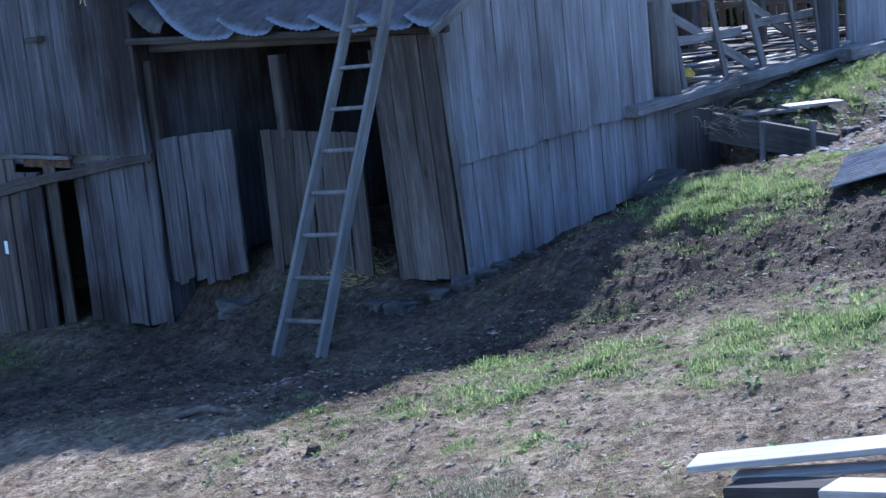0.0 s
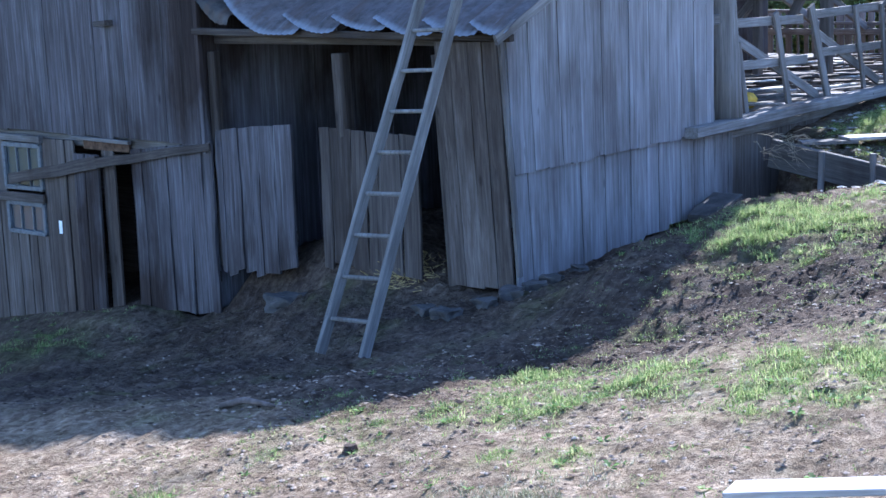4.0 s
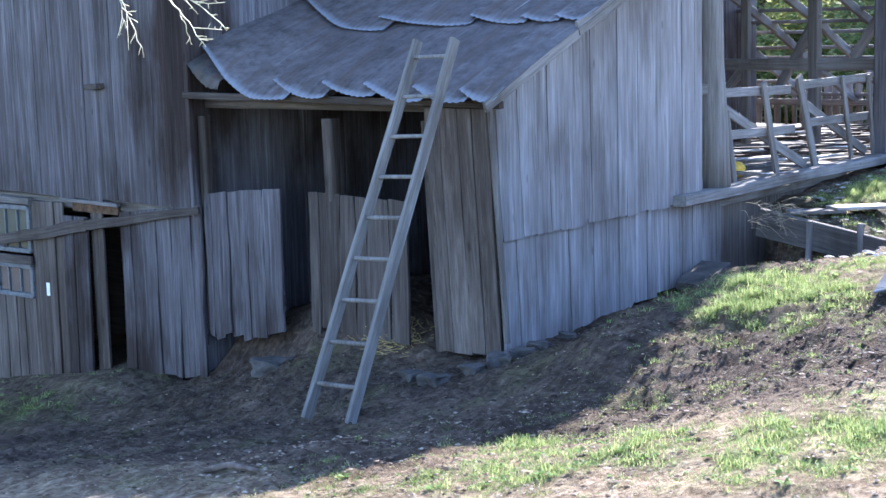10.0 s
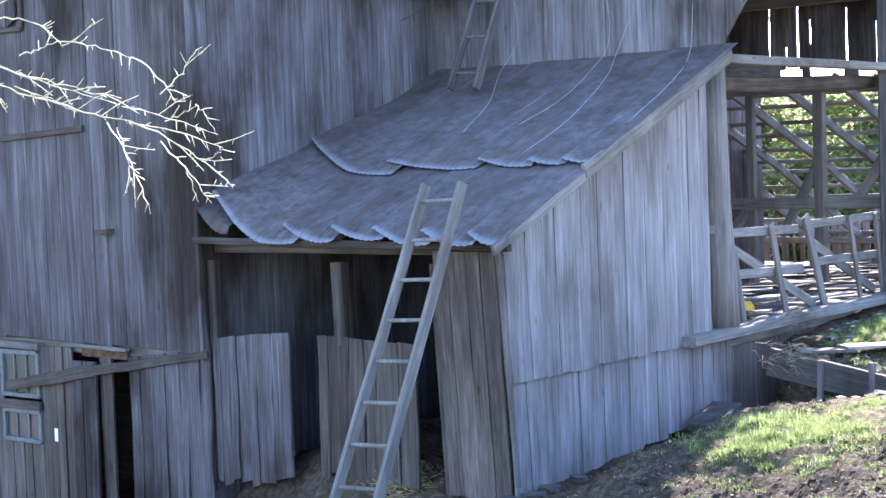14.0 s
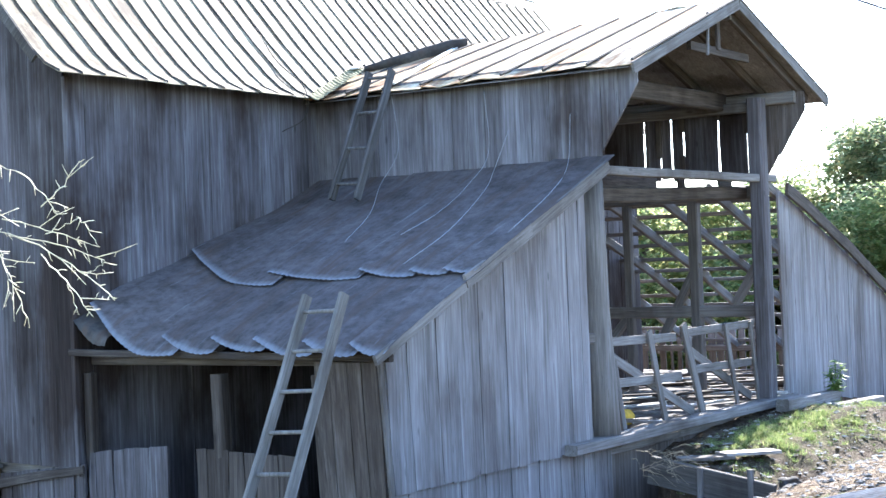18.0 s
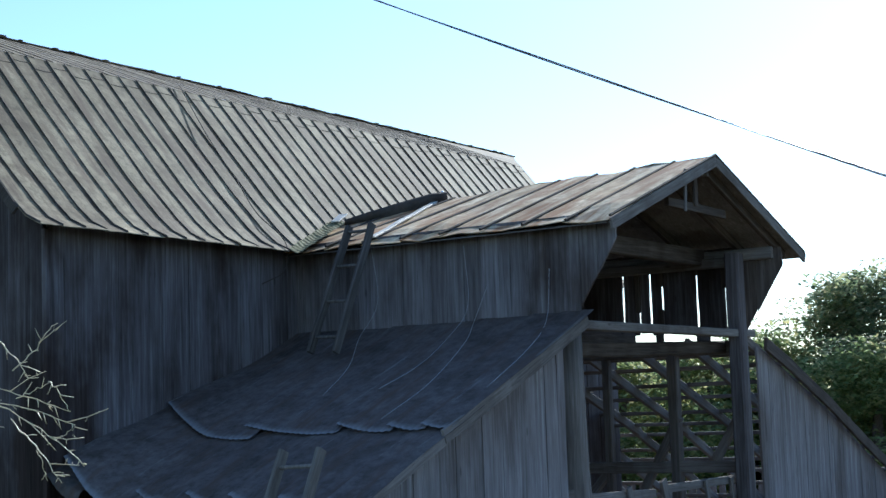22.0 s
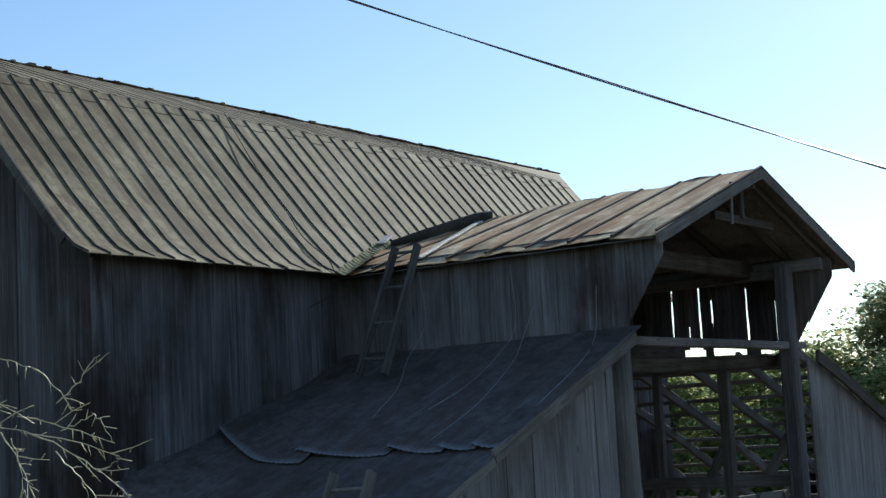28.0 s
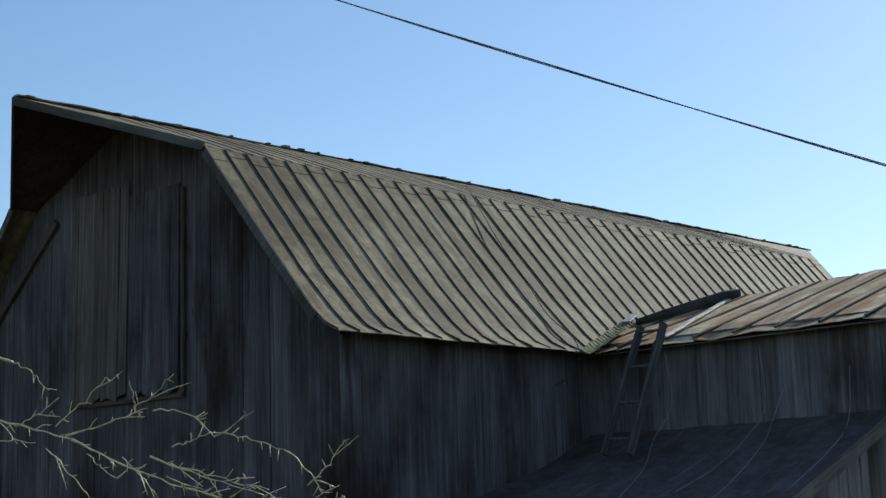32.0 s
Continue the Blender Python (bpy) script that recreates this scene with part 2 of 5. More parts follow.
def leaf_material(name, a, b2, c2, thin=0.62):
    m, nt, b = material(name)
    g = nt.nodes.new("ShaderNodeNewGeometry")
    link(nt, ramp(nt, g.outputs["Random Per Island"], [(0.0, a), (0.55, b2), (1.0, c2)]), b.inputs["Base Color"])
    b.inputs["Roughness"].default_value = 0.55
    b.inputs["Specular IOR Level"].default_value = 0.08
    tr = nt.nodes.new("ShaderNodeBsdfTranslucent")
    link(nt, b.inputs["Base Color"].links[0].from_socket, tr.inputs["Color"])
    mx = nt.nodes.new("ShaderNodeMixShader")
    mx.inputs[0].default_value = thin
    out = nt.nodes["Material Output"]
    link(nt, b.outputs[0], mx.inputs[1])
    link(nt, tr.outputs[0], mx.inputs[2])
    link(nt, mx.outputs[0], out.inputs["Surface"])
    return m


GRASS = leaf_material("grass_blades", (0.1, 0.155, 0.047), (0.205, 0.275, 0.092), (0.43, 0.43, 0.2))
LEAF = leaf_material("tree_leaves", (0.19, 0.25, 0.1), (0.33, 0.39, 0.17), (0.62, 0.55, 0.26), 0.72)
LEAF_GREY = leaf_material("grey_green_leaves", (0.19, 0.24, 0.13), (0.34, 0.39, 0.2), (0.62, 0.53, 0.3), 0.72)
WEED = leaf_material("broad_leaves", (0.1, 0.18, 0.05), (0.16, 0.26, 0.08), (0.25, 0.33, 0.12))

m_ground, nt, gb = material("yard_soil")
soil_a = noise_tex(nt, coords(nt, (1.1, 1.1, 1.1), True), 1.0, 6.0, 0.65)
soil_b = noise_tex(nt, coords(nt, (14, 14, 14), True), 1.0, 6.0, 0.7)
soil_c = noise_tex(nt, coords(nt, (70, 70, 70), True), 1.0, 3.0, 0.6)
dry = ramp(nt, soil_b, [(0.3, (0.085, 0.058, 0.038)), (0.46, (0.215, 0.158, 0.105)), (0.62, (0.375, 0.293, 0.2)), (0.76, (0.55, 0.465, 0.345))])
mud = ramp(nt, soil_b, [(0.3, (0.03, 0.022, 0.017)), (0.55, (0.085, 0.063, 0.049)), (0.78, (0.18, 0.145, 0.115))])
turf = ramp(nt, soil_b, [(0.3, (0.07, 0.08, 0.028)), (0.55, (0.15, 0.165, 0.055)), (0.78, (0.31, 0.28, 0.15))])
att = nt.nodes.new("ShaderNodeAttribute")
att.attribute_name = "cover"
sepc = nt.nodes.new("ShaderNodeSeparateColor")
link(nt, att.outputs["Color"], sepc.inputs[0])
# mud tone, which also holds the shade painted over the yard
gc = mix(nt, sepc.outputs[1], dry, mud)
gc = mix(nt, sepc.outputs[0], gc, turf)
gc = mix(nt, 0.65, gc, ramp(nt, soil_a, [(0.3, (0.5, 0.47, 0.44)), (0.7, (1.25, 1.25, 1.25))]), "MULTIPLY")
soil_d = noise_tex(nt, coords(nt, (4.3, 4.3, 4.3), True), 1.0, 6.0, 0.7)
gc = mix(nt, 0.6, gc, ramp(nt, soil_d, [(0.36, (0.5, 0.47, 0.42)), (0.52, (1.0, 1.0, 1.0)), (0.68, (1.25, 1.24, 1.22))]), "MULTIPLY")
gc = mix(nt, ramp(nt, soil_c, [(0.68, (0, 0, 0)), (0.76, (0.7, 0.7, 0.7))]), gc, (0.4, 0.36, 0.29))
link(nt, gc, gb.inputs["Base Color"])
gb.inputs["Roughness"].default_value = 0.92
gb.inputs["Specular IOR Level"].default_value = 0.04
bump(nt, gb, soil_b, 1.0, 0.05)
SOIL = m_ground

glass_m, nt, b = material("window_glass")
b.inputs["Base Color"].default_value = (0.045, 0.055, 0.06, 1)
b.inputs["Roughness"].default_value = 0.12
b.inputs["Metallic"].default_value = 0.0
b.inputs["Transmission Weight"].default_value = 0.04
GLASS = glass_m

# ------------------------------------------------------------------ building helpers
ORIGIN = {}


def thing(name, at, label, category, group="", kind=""):
    e = new(name)
    e.empty_display_size = 0.2
    e.location = at
    ORIGIN[e.name] = Vector(at)
    return tagged(e, label, category, group, kind)


def mk(name, verts, faces, mat, parent=None, label="", smooth=False, at=None):
    """One mesh object from vertices in world space, under parent."""
    vs = [Vector(v) for v in verts]
    if at is None:
        at = sum(vs, Vector()) / len(vs)
    at = Vector(at)
    me = bpy.data.meshes.new(name)
    me.from_pydata([tuple(v - at) for v in vs], [], faces)
    for one in (mat if isinstance(mat, (list, tuple)) else [mat]):
        me.materials.append(one)
    if smooth:
        me.polygons.foreach_set("use_smooth", [True] * len(me.polygons))
    me.update()
    ob = new(name, me)
    ORIGIN[ob.name] = at
    if parent is not None:
        ob.parent = parent
        ob.location = at - ORIGIN[parent.name]
    else:
        ob.location = at
    if label:
        tagged(ob, label)
    return ob


def mk_many(name, corners, mat, parent=None, label=""):
    """One mesh of many separate faces; corners: array (faces, corners, 3) in world space."""
    n, k = corners.shape[:2]
    at = Vector(corners.reshape(-1, 3).mean(0))
    me = bpy.data.meshes.new(name)
    me.vertices.add(n * k)
    me.vertices.foreach_set("co", (corners.reshape(-1, 3) - np.array(at)).astype(np.float32).ravel())
    me.loops.add(n * k)
    me.loops.foreach_set("vertex_index", np.arange(n * k, dtype=np.int32))
    me.polygons.add(n)
    me.polygons.foreach_set("loop_start", np.arange(0, n * k, k, dtype=np.int32))
    me.materials.append(mat)
    me.update(calc_edges=True)
    me.validate()
    ob = new(name, me)
    ORIGIN[ob.name] = at
    ob.parent = parent
    ob.location = at - (ORIGIN[parent.name] if parent is not None else Vector())
    if label:
        tagged(ob, label)
    return ob


def leaf_quads(centres, size, rng, flat=0.7):
    """Randomly turned lozenge leaves at the centres."""
    n = len(centres)
    a, s2 = rng.uniform(0, 6.283, n), rng.uniform(size[0], size[1], n)
    u = np.stack([np.cos(a), np.sin(a), rng.uniform(-flat, flat, n)], 1) * s2[:, None]
    w = np.stack([-np.sin(a), np.cos(a), rng.uniform(-flat, flat, n)], 1) * (s2 * 0.6)[:, None]
    return np.stack([centres - u, centres + w, centres + u, centres - w], 1)


def prism(a, b, w, h, up=(0, 0, 1), segs=1, chamfer=0.12, wob=0.0, rng=random, taper=1.0):
    """A bar from a to b, w wide and h high, with worn edges."""
    a, b = Vector(a), Vector(b)
    d = (b - a).normalized()
    upv = Vector(up)
    side = d.cross(upv)
    if side.length < 1e-4:
        side = d.cross(Vector((1, 0, 0)))
    side.normalize()
    upv = side.cross(d).normalized()
    c = chamfer * min(w, h)
    ring = [(-w / 2 + c, -h / 2), (w / 2 - c, -h / 2), (w / 2, -h / 2 + c), (w / 2, h / 2 - c),
            (w / 2 - c, h / 2), (-w / 2 + c, h / 2), (-w / 2, h / 2 - c), (-w / 2, -h / 2 + c)]
    vs, fs = [], []
    for i in range(segs + 1):
        t = i / segs
        k = 1 + (taper - 1) * t
        o = side * rng.uniform(-wob, wob) + upv * rng.uniform(-wob, wob)
        for x, y in ring:
            vs.append(a.lerp(b, t) + o + side * x * k + upv * y * k)
    for i in range(segs):
        for j in range(8):
            p, q = i * 8 + j, i * 8 + (j + 1) % 8
            fs.append((p, q, q + 8, p + 8))
    fs.append(tuple(reversed(range(8))))
    fs.append(tuple(range(segs * 8, segs * 8 + 8)))
    return vs, fs


def bar(name, a, b, w, h, mat, parent, up=(0, 0, 1), label="", segs=1, wob=0.0, chamfer=0.12, taper=1.0):
    vs, fs = prism(a, b, w, h, up, segs, chamfer, wob, random, taper)
    d = (Vector(b) - Vector(a)).normalized()
    k = max(range(3), key=lambda i: abs(d[i]))
    e = Vector([math.copysign(1, d[i]) if i == k else 0 for i in range(3)])
    if e.angle(d) < 0.052 or name in ("roof", "wall"):
        return mk(name, vs, fs, mat, parent, label)
    # a slanting bar is turned as an object, so that its grain runs along it
    q = e.rotation_difference(d)
    at = sum(vs, Vector()) / len(vs)
    back = q.inverted()
    ob = mk(name, [at + back @ (v - at) for v in vs], fs, mat, parent, label, at=at)
    ob.rotation_euler = q.to_euler()
    return ob


def tube(points, radii, sides=6):
    vs, fs = [], []
    pts = [Vector(p) for p in points]
    for i, p in enumerate(pts):
        d = (pts[min(i + 1, len(pts) - 1)] - pts[max(i - 1, 0)]).normalized()
        s = d.cross(Vector((0.13, 0.31, 1))).normalized()
        u = s.cross(d)
        r = radii[i] if isinstance(radii, (list, tuple)) else radii
        for k in range(sides):
            a = 2 * math.pi * k / sides
            vs.append(p + s * math.cos(a) * r + u * math.sin(a) * r)
    for i in range(len(pts) - 1):
        for k in range(sides):
            p, q = i * sides + k, i * sides + (k + 1) % sides
            fs.append((p, q, q + sides, p + sides))
    fs.append(tuple(reversed(range(sides))))
    fs.append(tuple(range(len(vs) - sides, len(vs))))
    return vs, fs


def join(items):
    vs, fs = [], []
    for v, f in items:
        k = len(vs)
        vs += list(v)
        fs += [tuple(i + k for i in x) for x in f]
    return vs, fs


def board(wall, axis, const, u0, u1, z0a, z0b, z1a, z1b, out, thick=0.024, mat=None, wob=0.004, lean=0.0):
    """One upright board of a wall in the plane axis = const, from u0 to u1; out: the side it shows, +1 or -1."""
    segs = 5
    depth = random.uniform(0.0, 0.012)
    vs, fs = [], []
    for i in range(segs + 1):
        t = i / segs
        du0, du1 = random.uniform(-wob, wob), random.uniform(-wob, wob)
        cup = random.uniform(-0.003, 0.003)
        for u, za, zb in ((u0 + du0, z0a, z1a), (u1 + du1, z0b, z1b)):
            z = za + (zb - za) * t
            for k in (0, 1):
                c = const + out * (depth + cup + thick * k) + out * lean * (1 - t)
                vs.append((c, u, z) if axis == "x" else (u, c, z))
    for i in range(segs):
        a = i * 4
        for p, q in ((0, 1), (1, 3), (3, 2), (2, 0)):
            fs.append((a + p, a + q, a + q + 4, a + p + 4))
    fs.append((0, 2, 3, 1))
    e = segs * 4
    fs.append((e, e + 1, e + 3, e + 2))
    return mk("board", vs, fs, mat or BOARD, wall)


def board_wall(wall, axis, const, u0, u1, zlo, zhi, out, width=0.2, gap=0.006, mat=None, skip=(), lean=0.0, rag=0.02, bad=0.0):
    """Boards side by side from u0 to u1; zlo and zhi give the wall's foot and head at u."""
    u = u0
    while u < u1 - 0.02:
        w = min(width * random.uniform(0.72, 1.25), u1 - u)
        g = gap * random.uniform(0.2, 2.0)
        mid = u + w / 2
        if not any(a < mid < b for a, b in skip):
            r = random.uniform(-rag, rag)
            board(wall, axis, const, u + g / 2, u + w - g / 2, zlo(u) + r, zlo(u + w) + r, zhi(u), zhi(u + w), out, mat=mat,
                  lean=lean + (random.uniform(0, bad)))
        u += w


def smooth01(a, b, v):
    t = max(0.0, min(1.0, (v - a) / (b - a)))
    return t * t * (3 - 2 * t)


# ------------------------------------------------------------------ ground
def gauss(x, y, cx, cy, rx, ry):
    return math.exp(-((x - cx) / rx) ** 2 - ((y - cy) / ry) ** 2)


def ground_z(x, y):
    cx, cy = max(-6.0, min(12.5, x)), max(-6.0, min(16.0, y))
    z = 1.0 + 0.049 * cx - 0.164 * cy
    front = 1 - smooth01(8.3, 9.5, x)
    d = math.hypot(max(0.0, 9.63 - x) / 4.6, max(0.0, 7.15 - y) / (1.3 + 1.5 * front))
    dip = (0.3 + 0.09 * front) * (1 - smooth01(0.3, 1.0, d))
    z -= max(dip, 0.33 * smooth01(11.2, 12.3, x) * smooth01(4.7, 5.6, y))
    z -= max(0.0, 0.37 - 0.5 * dip) * gauss(x, y, 7.85, 4.88, 1.55, 0.96) + 0.04 * gauss(x, y, 5.2, 5.8, 1.3, 1.5)
    z += 0.04 * gauss(x, y, 10.3, 5.2, 1.0, 0.7)
    z += 0.22 * gauss(x, y, 9.9, 8.95, 0.9, 0.7) + 0.14 * smooth01(10.8, 11.6, y) * smooth01(7.5, 9.3, x)
    shift = 0.9 * smooth01(6.68, 6.92, y)
    bank = smooth01(13.42 + shift, 13.7 + shift, x) * smooth01(5.2, 6.2, y) * (1 - smooth01(7.25, 7.7, y))
    z += bank * ((0.92 - 0.09 * (min(x, 24.0) - 17.3) if x > 17.3 else 0.9 - 0.06 * (17.3 - x)) - z)
    z += 0.42 * smooth01(9.5, 10.1, x) * smooth01(7.3, 9.0, y) * (1 - smooth01(10.3, 10.6, y)) * (1 - smooth01(12.9, 13.2, x))
    return z


def rough_z(x, y):
    z = ground_z(x, y)
    if 2.0 < x < 19 and -1 < y < 14:
        z += 0.03 * noise.noise((x * 1.3, y * 1.3, 0)) + (0.022 + 0.03 * mud_shade_cover(x, y)) * noise.noise((x * 4.2, y * 4.2, 3)) + (0.02 + 0.035 * mud_shade_cover(x, y)) * noise.noise((x * 10, y * 10, 7))
    return z


def grass_cover(x, y):
    """How thickly grass stands: bands and tufts on the yard, the bank, the far meadow."""
    if x > 26 or x < 0.5 or y < -2 or y > 24:
        return 0.9
    if 9.6 < x < 24 and y > 7.1:
        return 0.0
    n = noise.noise((x * 1.3, y * 1.3, 5)) + 0.7 * noise.noise((x * 3.4, y * 3.4, 9))
    fine = noise.noise((x * 7.5, y * 7.5, 4))
    band = max(math.exp(-((x - 5.95 - 0.14 * (3.8 - y)) / 0.66) ** 2) * (1 - smooth01(4.5, 5.1, y)), gauss(x, y, 6.75, 4.95, 0.75, 0.3))
    c = 0.68 * band + (0.6 * n + 0.4 * fine) * min(1.0, band * 3)
    c = max(c, 1.1 * gauss(x, y, 10.15, 4.9, 0.95, 0.78) + 0.6 * n + 0.5 * fine - 0.12, 0.5 * gauss(x, y, 4.92, 3.45, 0.3, 0.4) + 0.4 * n)
    c = max(c, 1.1 * gauss(x, y, 15.8, 6.4, 2.4, 0.5) + 0.5 * n + 0.4 * fine, 0.5 * gauss(x, y, 8.6, 11.9, 0.7, 1.0) + 0.2 * n)
    c = max(c, 0.3 * gauss(x, y, 3.7, 4.3, 0.95, 1.3) + 0.5 * n + 0.5 * fine - 0.12, 0.95 * gauss(x, y, 4.28, 5.17, 0.09, 0.15), 0.8 * gauss(x, y, 3.58, 5.31, 0.1, 0.12), 0.8 * gauss(x, y, 3.92, 4.63, 0.07, 0.08), 0.5 * gauss(x, y, 5.6, 5.3, 0.25, 0.2) + 0.3 * fine)
    c = max(c, 0.5 * gauss(x, y, 4.38, 5.22, 0.3, 0.25) + 0.3 * n, smooth01(12.5, 14.5, x) * (1 - smooth01(4.0, 5.4, y)) * 0.6)
    clump = smooth01(-0.3, 0.22, noise.noise((x * 4.6, y * 4.6, 21)) + 0.45 * noise.noise((x * 11, y * 11, 6)))
    return max(0.0, min(1.0, c * (0.3 + 0.8 * clump)))


# churned mud; the wide yard term also paints the barn's shade into the soil
def mud_shade_cover(x, y):
    n = 0.25 * noise.noise((x * 1.6, y * 1.6, 11)) + 0.15 * noise.noise((x * 5, y * 5, 2))
    m = max(1.2 * gauss(x, y, 8.2, 4.2, 1.5, 1.15), 0.9 * gauss(x, y, 10.2, 3.8, 1.6, 0.6), 0.85 * smooth01(5.0, 6.4, x) * smooth01(4.5, 5.4, y), 0.4 * gauss(x, y, 5.6, 4.6, 0.8, 0.9), 0.95 * smooth01(6.3, 7.3, x) * (1 - smooth01(9.6, 10.6, x)) * (1 - smooth01(5.6, 6.2, y)))
    return max(0.0, min(1.0, m + n))


def axis_steps(lo, a, b, hi, fine):
    mid = list(np.arange(a, b + 1e-6, fine))
    left, right, s = [], [], fine
    x = a
    while x > lo:
        s = min(s * 1.35, 120)
        x -= s
        left.append(x)
    s, x = fine, b
    while x < hi:
        s = min(s * 1.35, 120)
        x += s
        right.append(x)
    return [float(v) for v in left[::-1] + mid + right]


gx, gy = axis_steps(-900, 2.8, 14.6, 1500, 0.07), axis_steps(-900, 1.3, 10.8, 1500, 0.07)
gv = [(x, y, rough_z(x, y)) for y in gy for x in gx]
nx = len(gx)
gf = [(j * nx + i, j * nx + i + 1, (j + 1) * nx + i + 1, (j + 1) * nx + i) for j in range(len(gy) - 1) for i in range(nx - 1)]
ground = mk("ground", gv, gf, SOIL, None, smooth=True, at=(0, 0, 0))
tagged(ground, "trampled brown farmyard soil with mud and grass patches", "ground", kind="structure")
ca = ground.data.color_attributes.new("cover", "FLOAT_COLOR", "POINT")
ca.data.foreach_set("color", [c for x, y, z in gv for c in (grass_cover(x, y) ** 1.3, mud_shade_cover(x, y), 0.0, 1.0)])

# ------------------------------------------------------------------ lean-to shed in the corner
XF, YE = 9.63, 7.15        # front and end planes
XW, YM = 13.17, 10.54      # wing side wall, main barn side wall
XR = 17.35                 # far side of the wing


def shed_z(x, y=8.0):
    """Height of the shed's roof: slightly sagging, its far corner curled up."""
    u = (x - 9.3) / 3.87
    z = 2.0 + 1.69 * u - 0.05 * math.sin(math.pi * max(0, min(1, u)))
    z += 0.30 * smooth01(9.5, 10.7, y) * max(0.0, 1 - u * 1.25) - 0.1 * smooth01(11.0, 13.17, x) + 0.03 * math.exp(-((x - 10.2) / 0.5) ** 2)
    return z


shed = thing("lean_to_shed", (XF, YE, 0.0), "grey board lean-to shed with corrugated tin roof and open front", "shed")
end_wall = bar("wall", (XF + 0.05, YE + 0.09, 1.05), (XW - 0.05, YE + 0.09, 1.05), 0.08, 0.12, BEAM_X, shed, label="weathered grey vertical boards, silvery and split")
for z in (0.55, 1.75):
    bar("girt", (XF + 0.05, YE + 0.09, z), (XW - 0.05, YE + 0.09, z), 0.06, 0.1, BEAM_X, shed)
roof_line = lambda u: shed_z(u) - 0.06
board_wall(end_wall, "y", YE, XF, 12.86, lambda u: 0.93, roof_line, -1, 0.18, 0.004, rag=0.012)
board_wall(end_wall, "y", YE + 0.03, XF, XW + 0.1, lambda u: 0.15 if u > 11.45 else -0.05, lambda u: 0.94 + 0.01 * (u - XF), -1, 0.23, 0.009, rag=0.03)
bar("corner_board", (XF - 0.015, YE - 0.03, 0.12), (XF - 0.06, YE - 0.03, 1.98), 0.05, 0.03, BEAM_Z, shed, up=(0, 1, 0))
# header and posts in dark wood: the interior's shade is put into their colour
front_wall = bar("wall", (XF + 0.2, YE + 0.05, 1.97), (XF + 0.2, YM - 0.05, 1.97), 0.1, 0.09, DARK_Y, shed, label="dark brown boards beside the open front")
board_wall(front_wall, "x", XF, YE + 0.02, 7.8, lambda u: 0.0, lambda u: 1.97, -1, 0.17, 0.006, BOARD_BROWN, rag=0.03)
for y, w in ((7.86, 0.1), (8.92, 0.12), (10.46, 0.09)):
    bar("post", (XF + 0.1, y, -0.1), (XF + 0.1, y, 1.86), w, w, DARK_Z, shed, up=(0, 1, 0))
for y in np.arange(7.4, 10.5, 0.78):
    bar("rafter", (9.72, y, shed_z(9.72, y) - 0.1), (XW, y, shed_z(XW) - 0.1), 0.06, 0.12, BEAM_X, shed)
bar("eave_beam", (9.56, 7.0, 2.0), (9.56, 10.5, 2.05), 0.06, 0.06, DARK_Y, shed, segs=6, wob=0.008)
for xa, xb, up, h in ((9.3, 10.55, 0.0, 0.08), (10.55, 11.6, 0.03, 0.12), (11.6, XW - 0.1, 0.03, 0.12)):
    bar("rake_board", (xa, 6.955, shed_z(xa) + up), (xb, 6.955, shed_z(xb) + up), 0.03, h, BEAM_X, shed, segs=3, wob=0.006)
# back wall coloured dark to hold the shed's inner shade
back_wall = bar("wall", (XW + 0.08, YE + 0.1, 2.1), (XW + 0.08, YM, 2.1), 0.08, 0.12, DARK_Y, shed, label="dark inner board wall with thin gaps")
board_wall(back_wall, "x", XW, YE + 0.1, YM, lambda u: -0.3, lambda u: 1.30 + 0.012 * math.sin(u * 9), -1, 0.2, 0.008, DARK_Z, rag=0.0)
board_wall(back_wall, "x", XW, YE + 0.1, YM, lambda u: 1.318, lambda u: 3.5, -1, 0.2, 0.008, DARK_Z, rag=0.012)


def corrugated(parent, y0, y1, xa, xb, lift, mat, far=0.2, sag=0.04, worn=1.0):
    """One sheet of corrugated tin lying up the slope; its far corner lies up the slope by far, its end hangs by sag."""
    n, mseg = max(8, int((y1 - y0) / 0.011)), 18
    vs, fs, rim = [], [], []
    for i in range(mseg + 1):
        t = (i / mseg) ** 1.8
        for j in range(n + 1):
            v = j / n
            y = y0 + (y1 - y0) * v
            x = xa + (xb - xa) * t + (1 - t) * (far * v ** 1.7 + 0.03 * (1 - v) ** 6 + 0.012 * noise.noise((y * 3, xa, 5)))
            z = shed_z(x, y) + lift + 0.014 * v + (0.0011 + 0.0028 * max(0.0, 1 - t * 9)) * math.sin(2 * math.pi * y / 0.068)
            z -= sag * max(0.0, 1 - t * 7) ** 1.6 * math.sin(math.pi * min(1.0, 0.25 + v * 0.8))
            z += 0.012 * noise.noise((x * 1.1, y * 1.1, lift * 30))
            vs.append((x, y, z))
            d = t * (xb - xa)
            rim.append(worn * max(0.0, min(1.0, 1.5 - d / (0.046 + 0.03 * noise.noise((y * 4, xa * 5, 2))))))
    for i in range(mseg):
        for j in range(n):
            a = i * (n + 1) + j
            fs.append((a, a + 1, a + n + 2, a + n + 1))
    ob = mk("sheet", vs, fs, mat, parent, smooth=True)
    at = ob.data.attributes.new("rim", "FLOAT", "POINT")
    at.data.foreach_set("value", rim)
    return ob


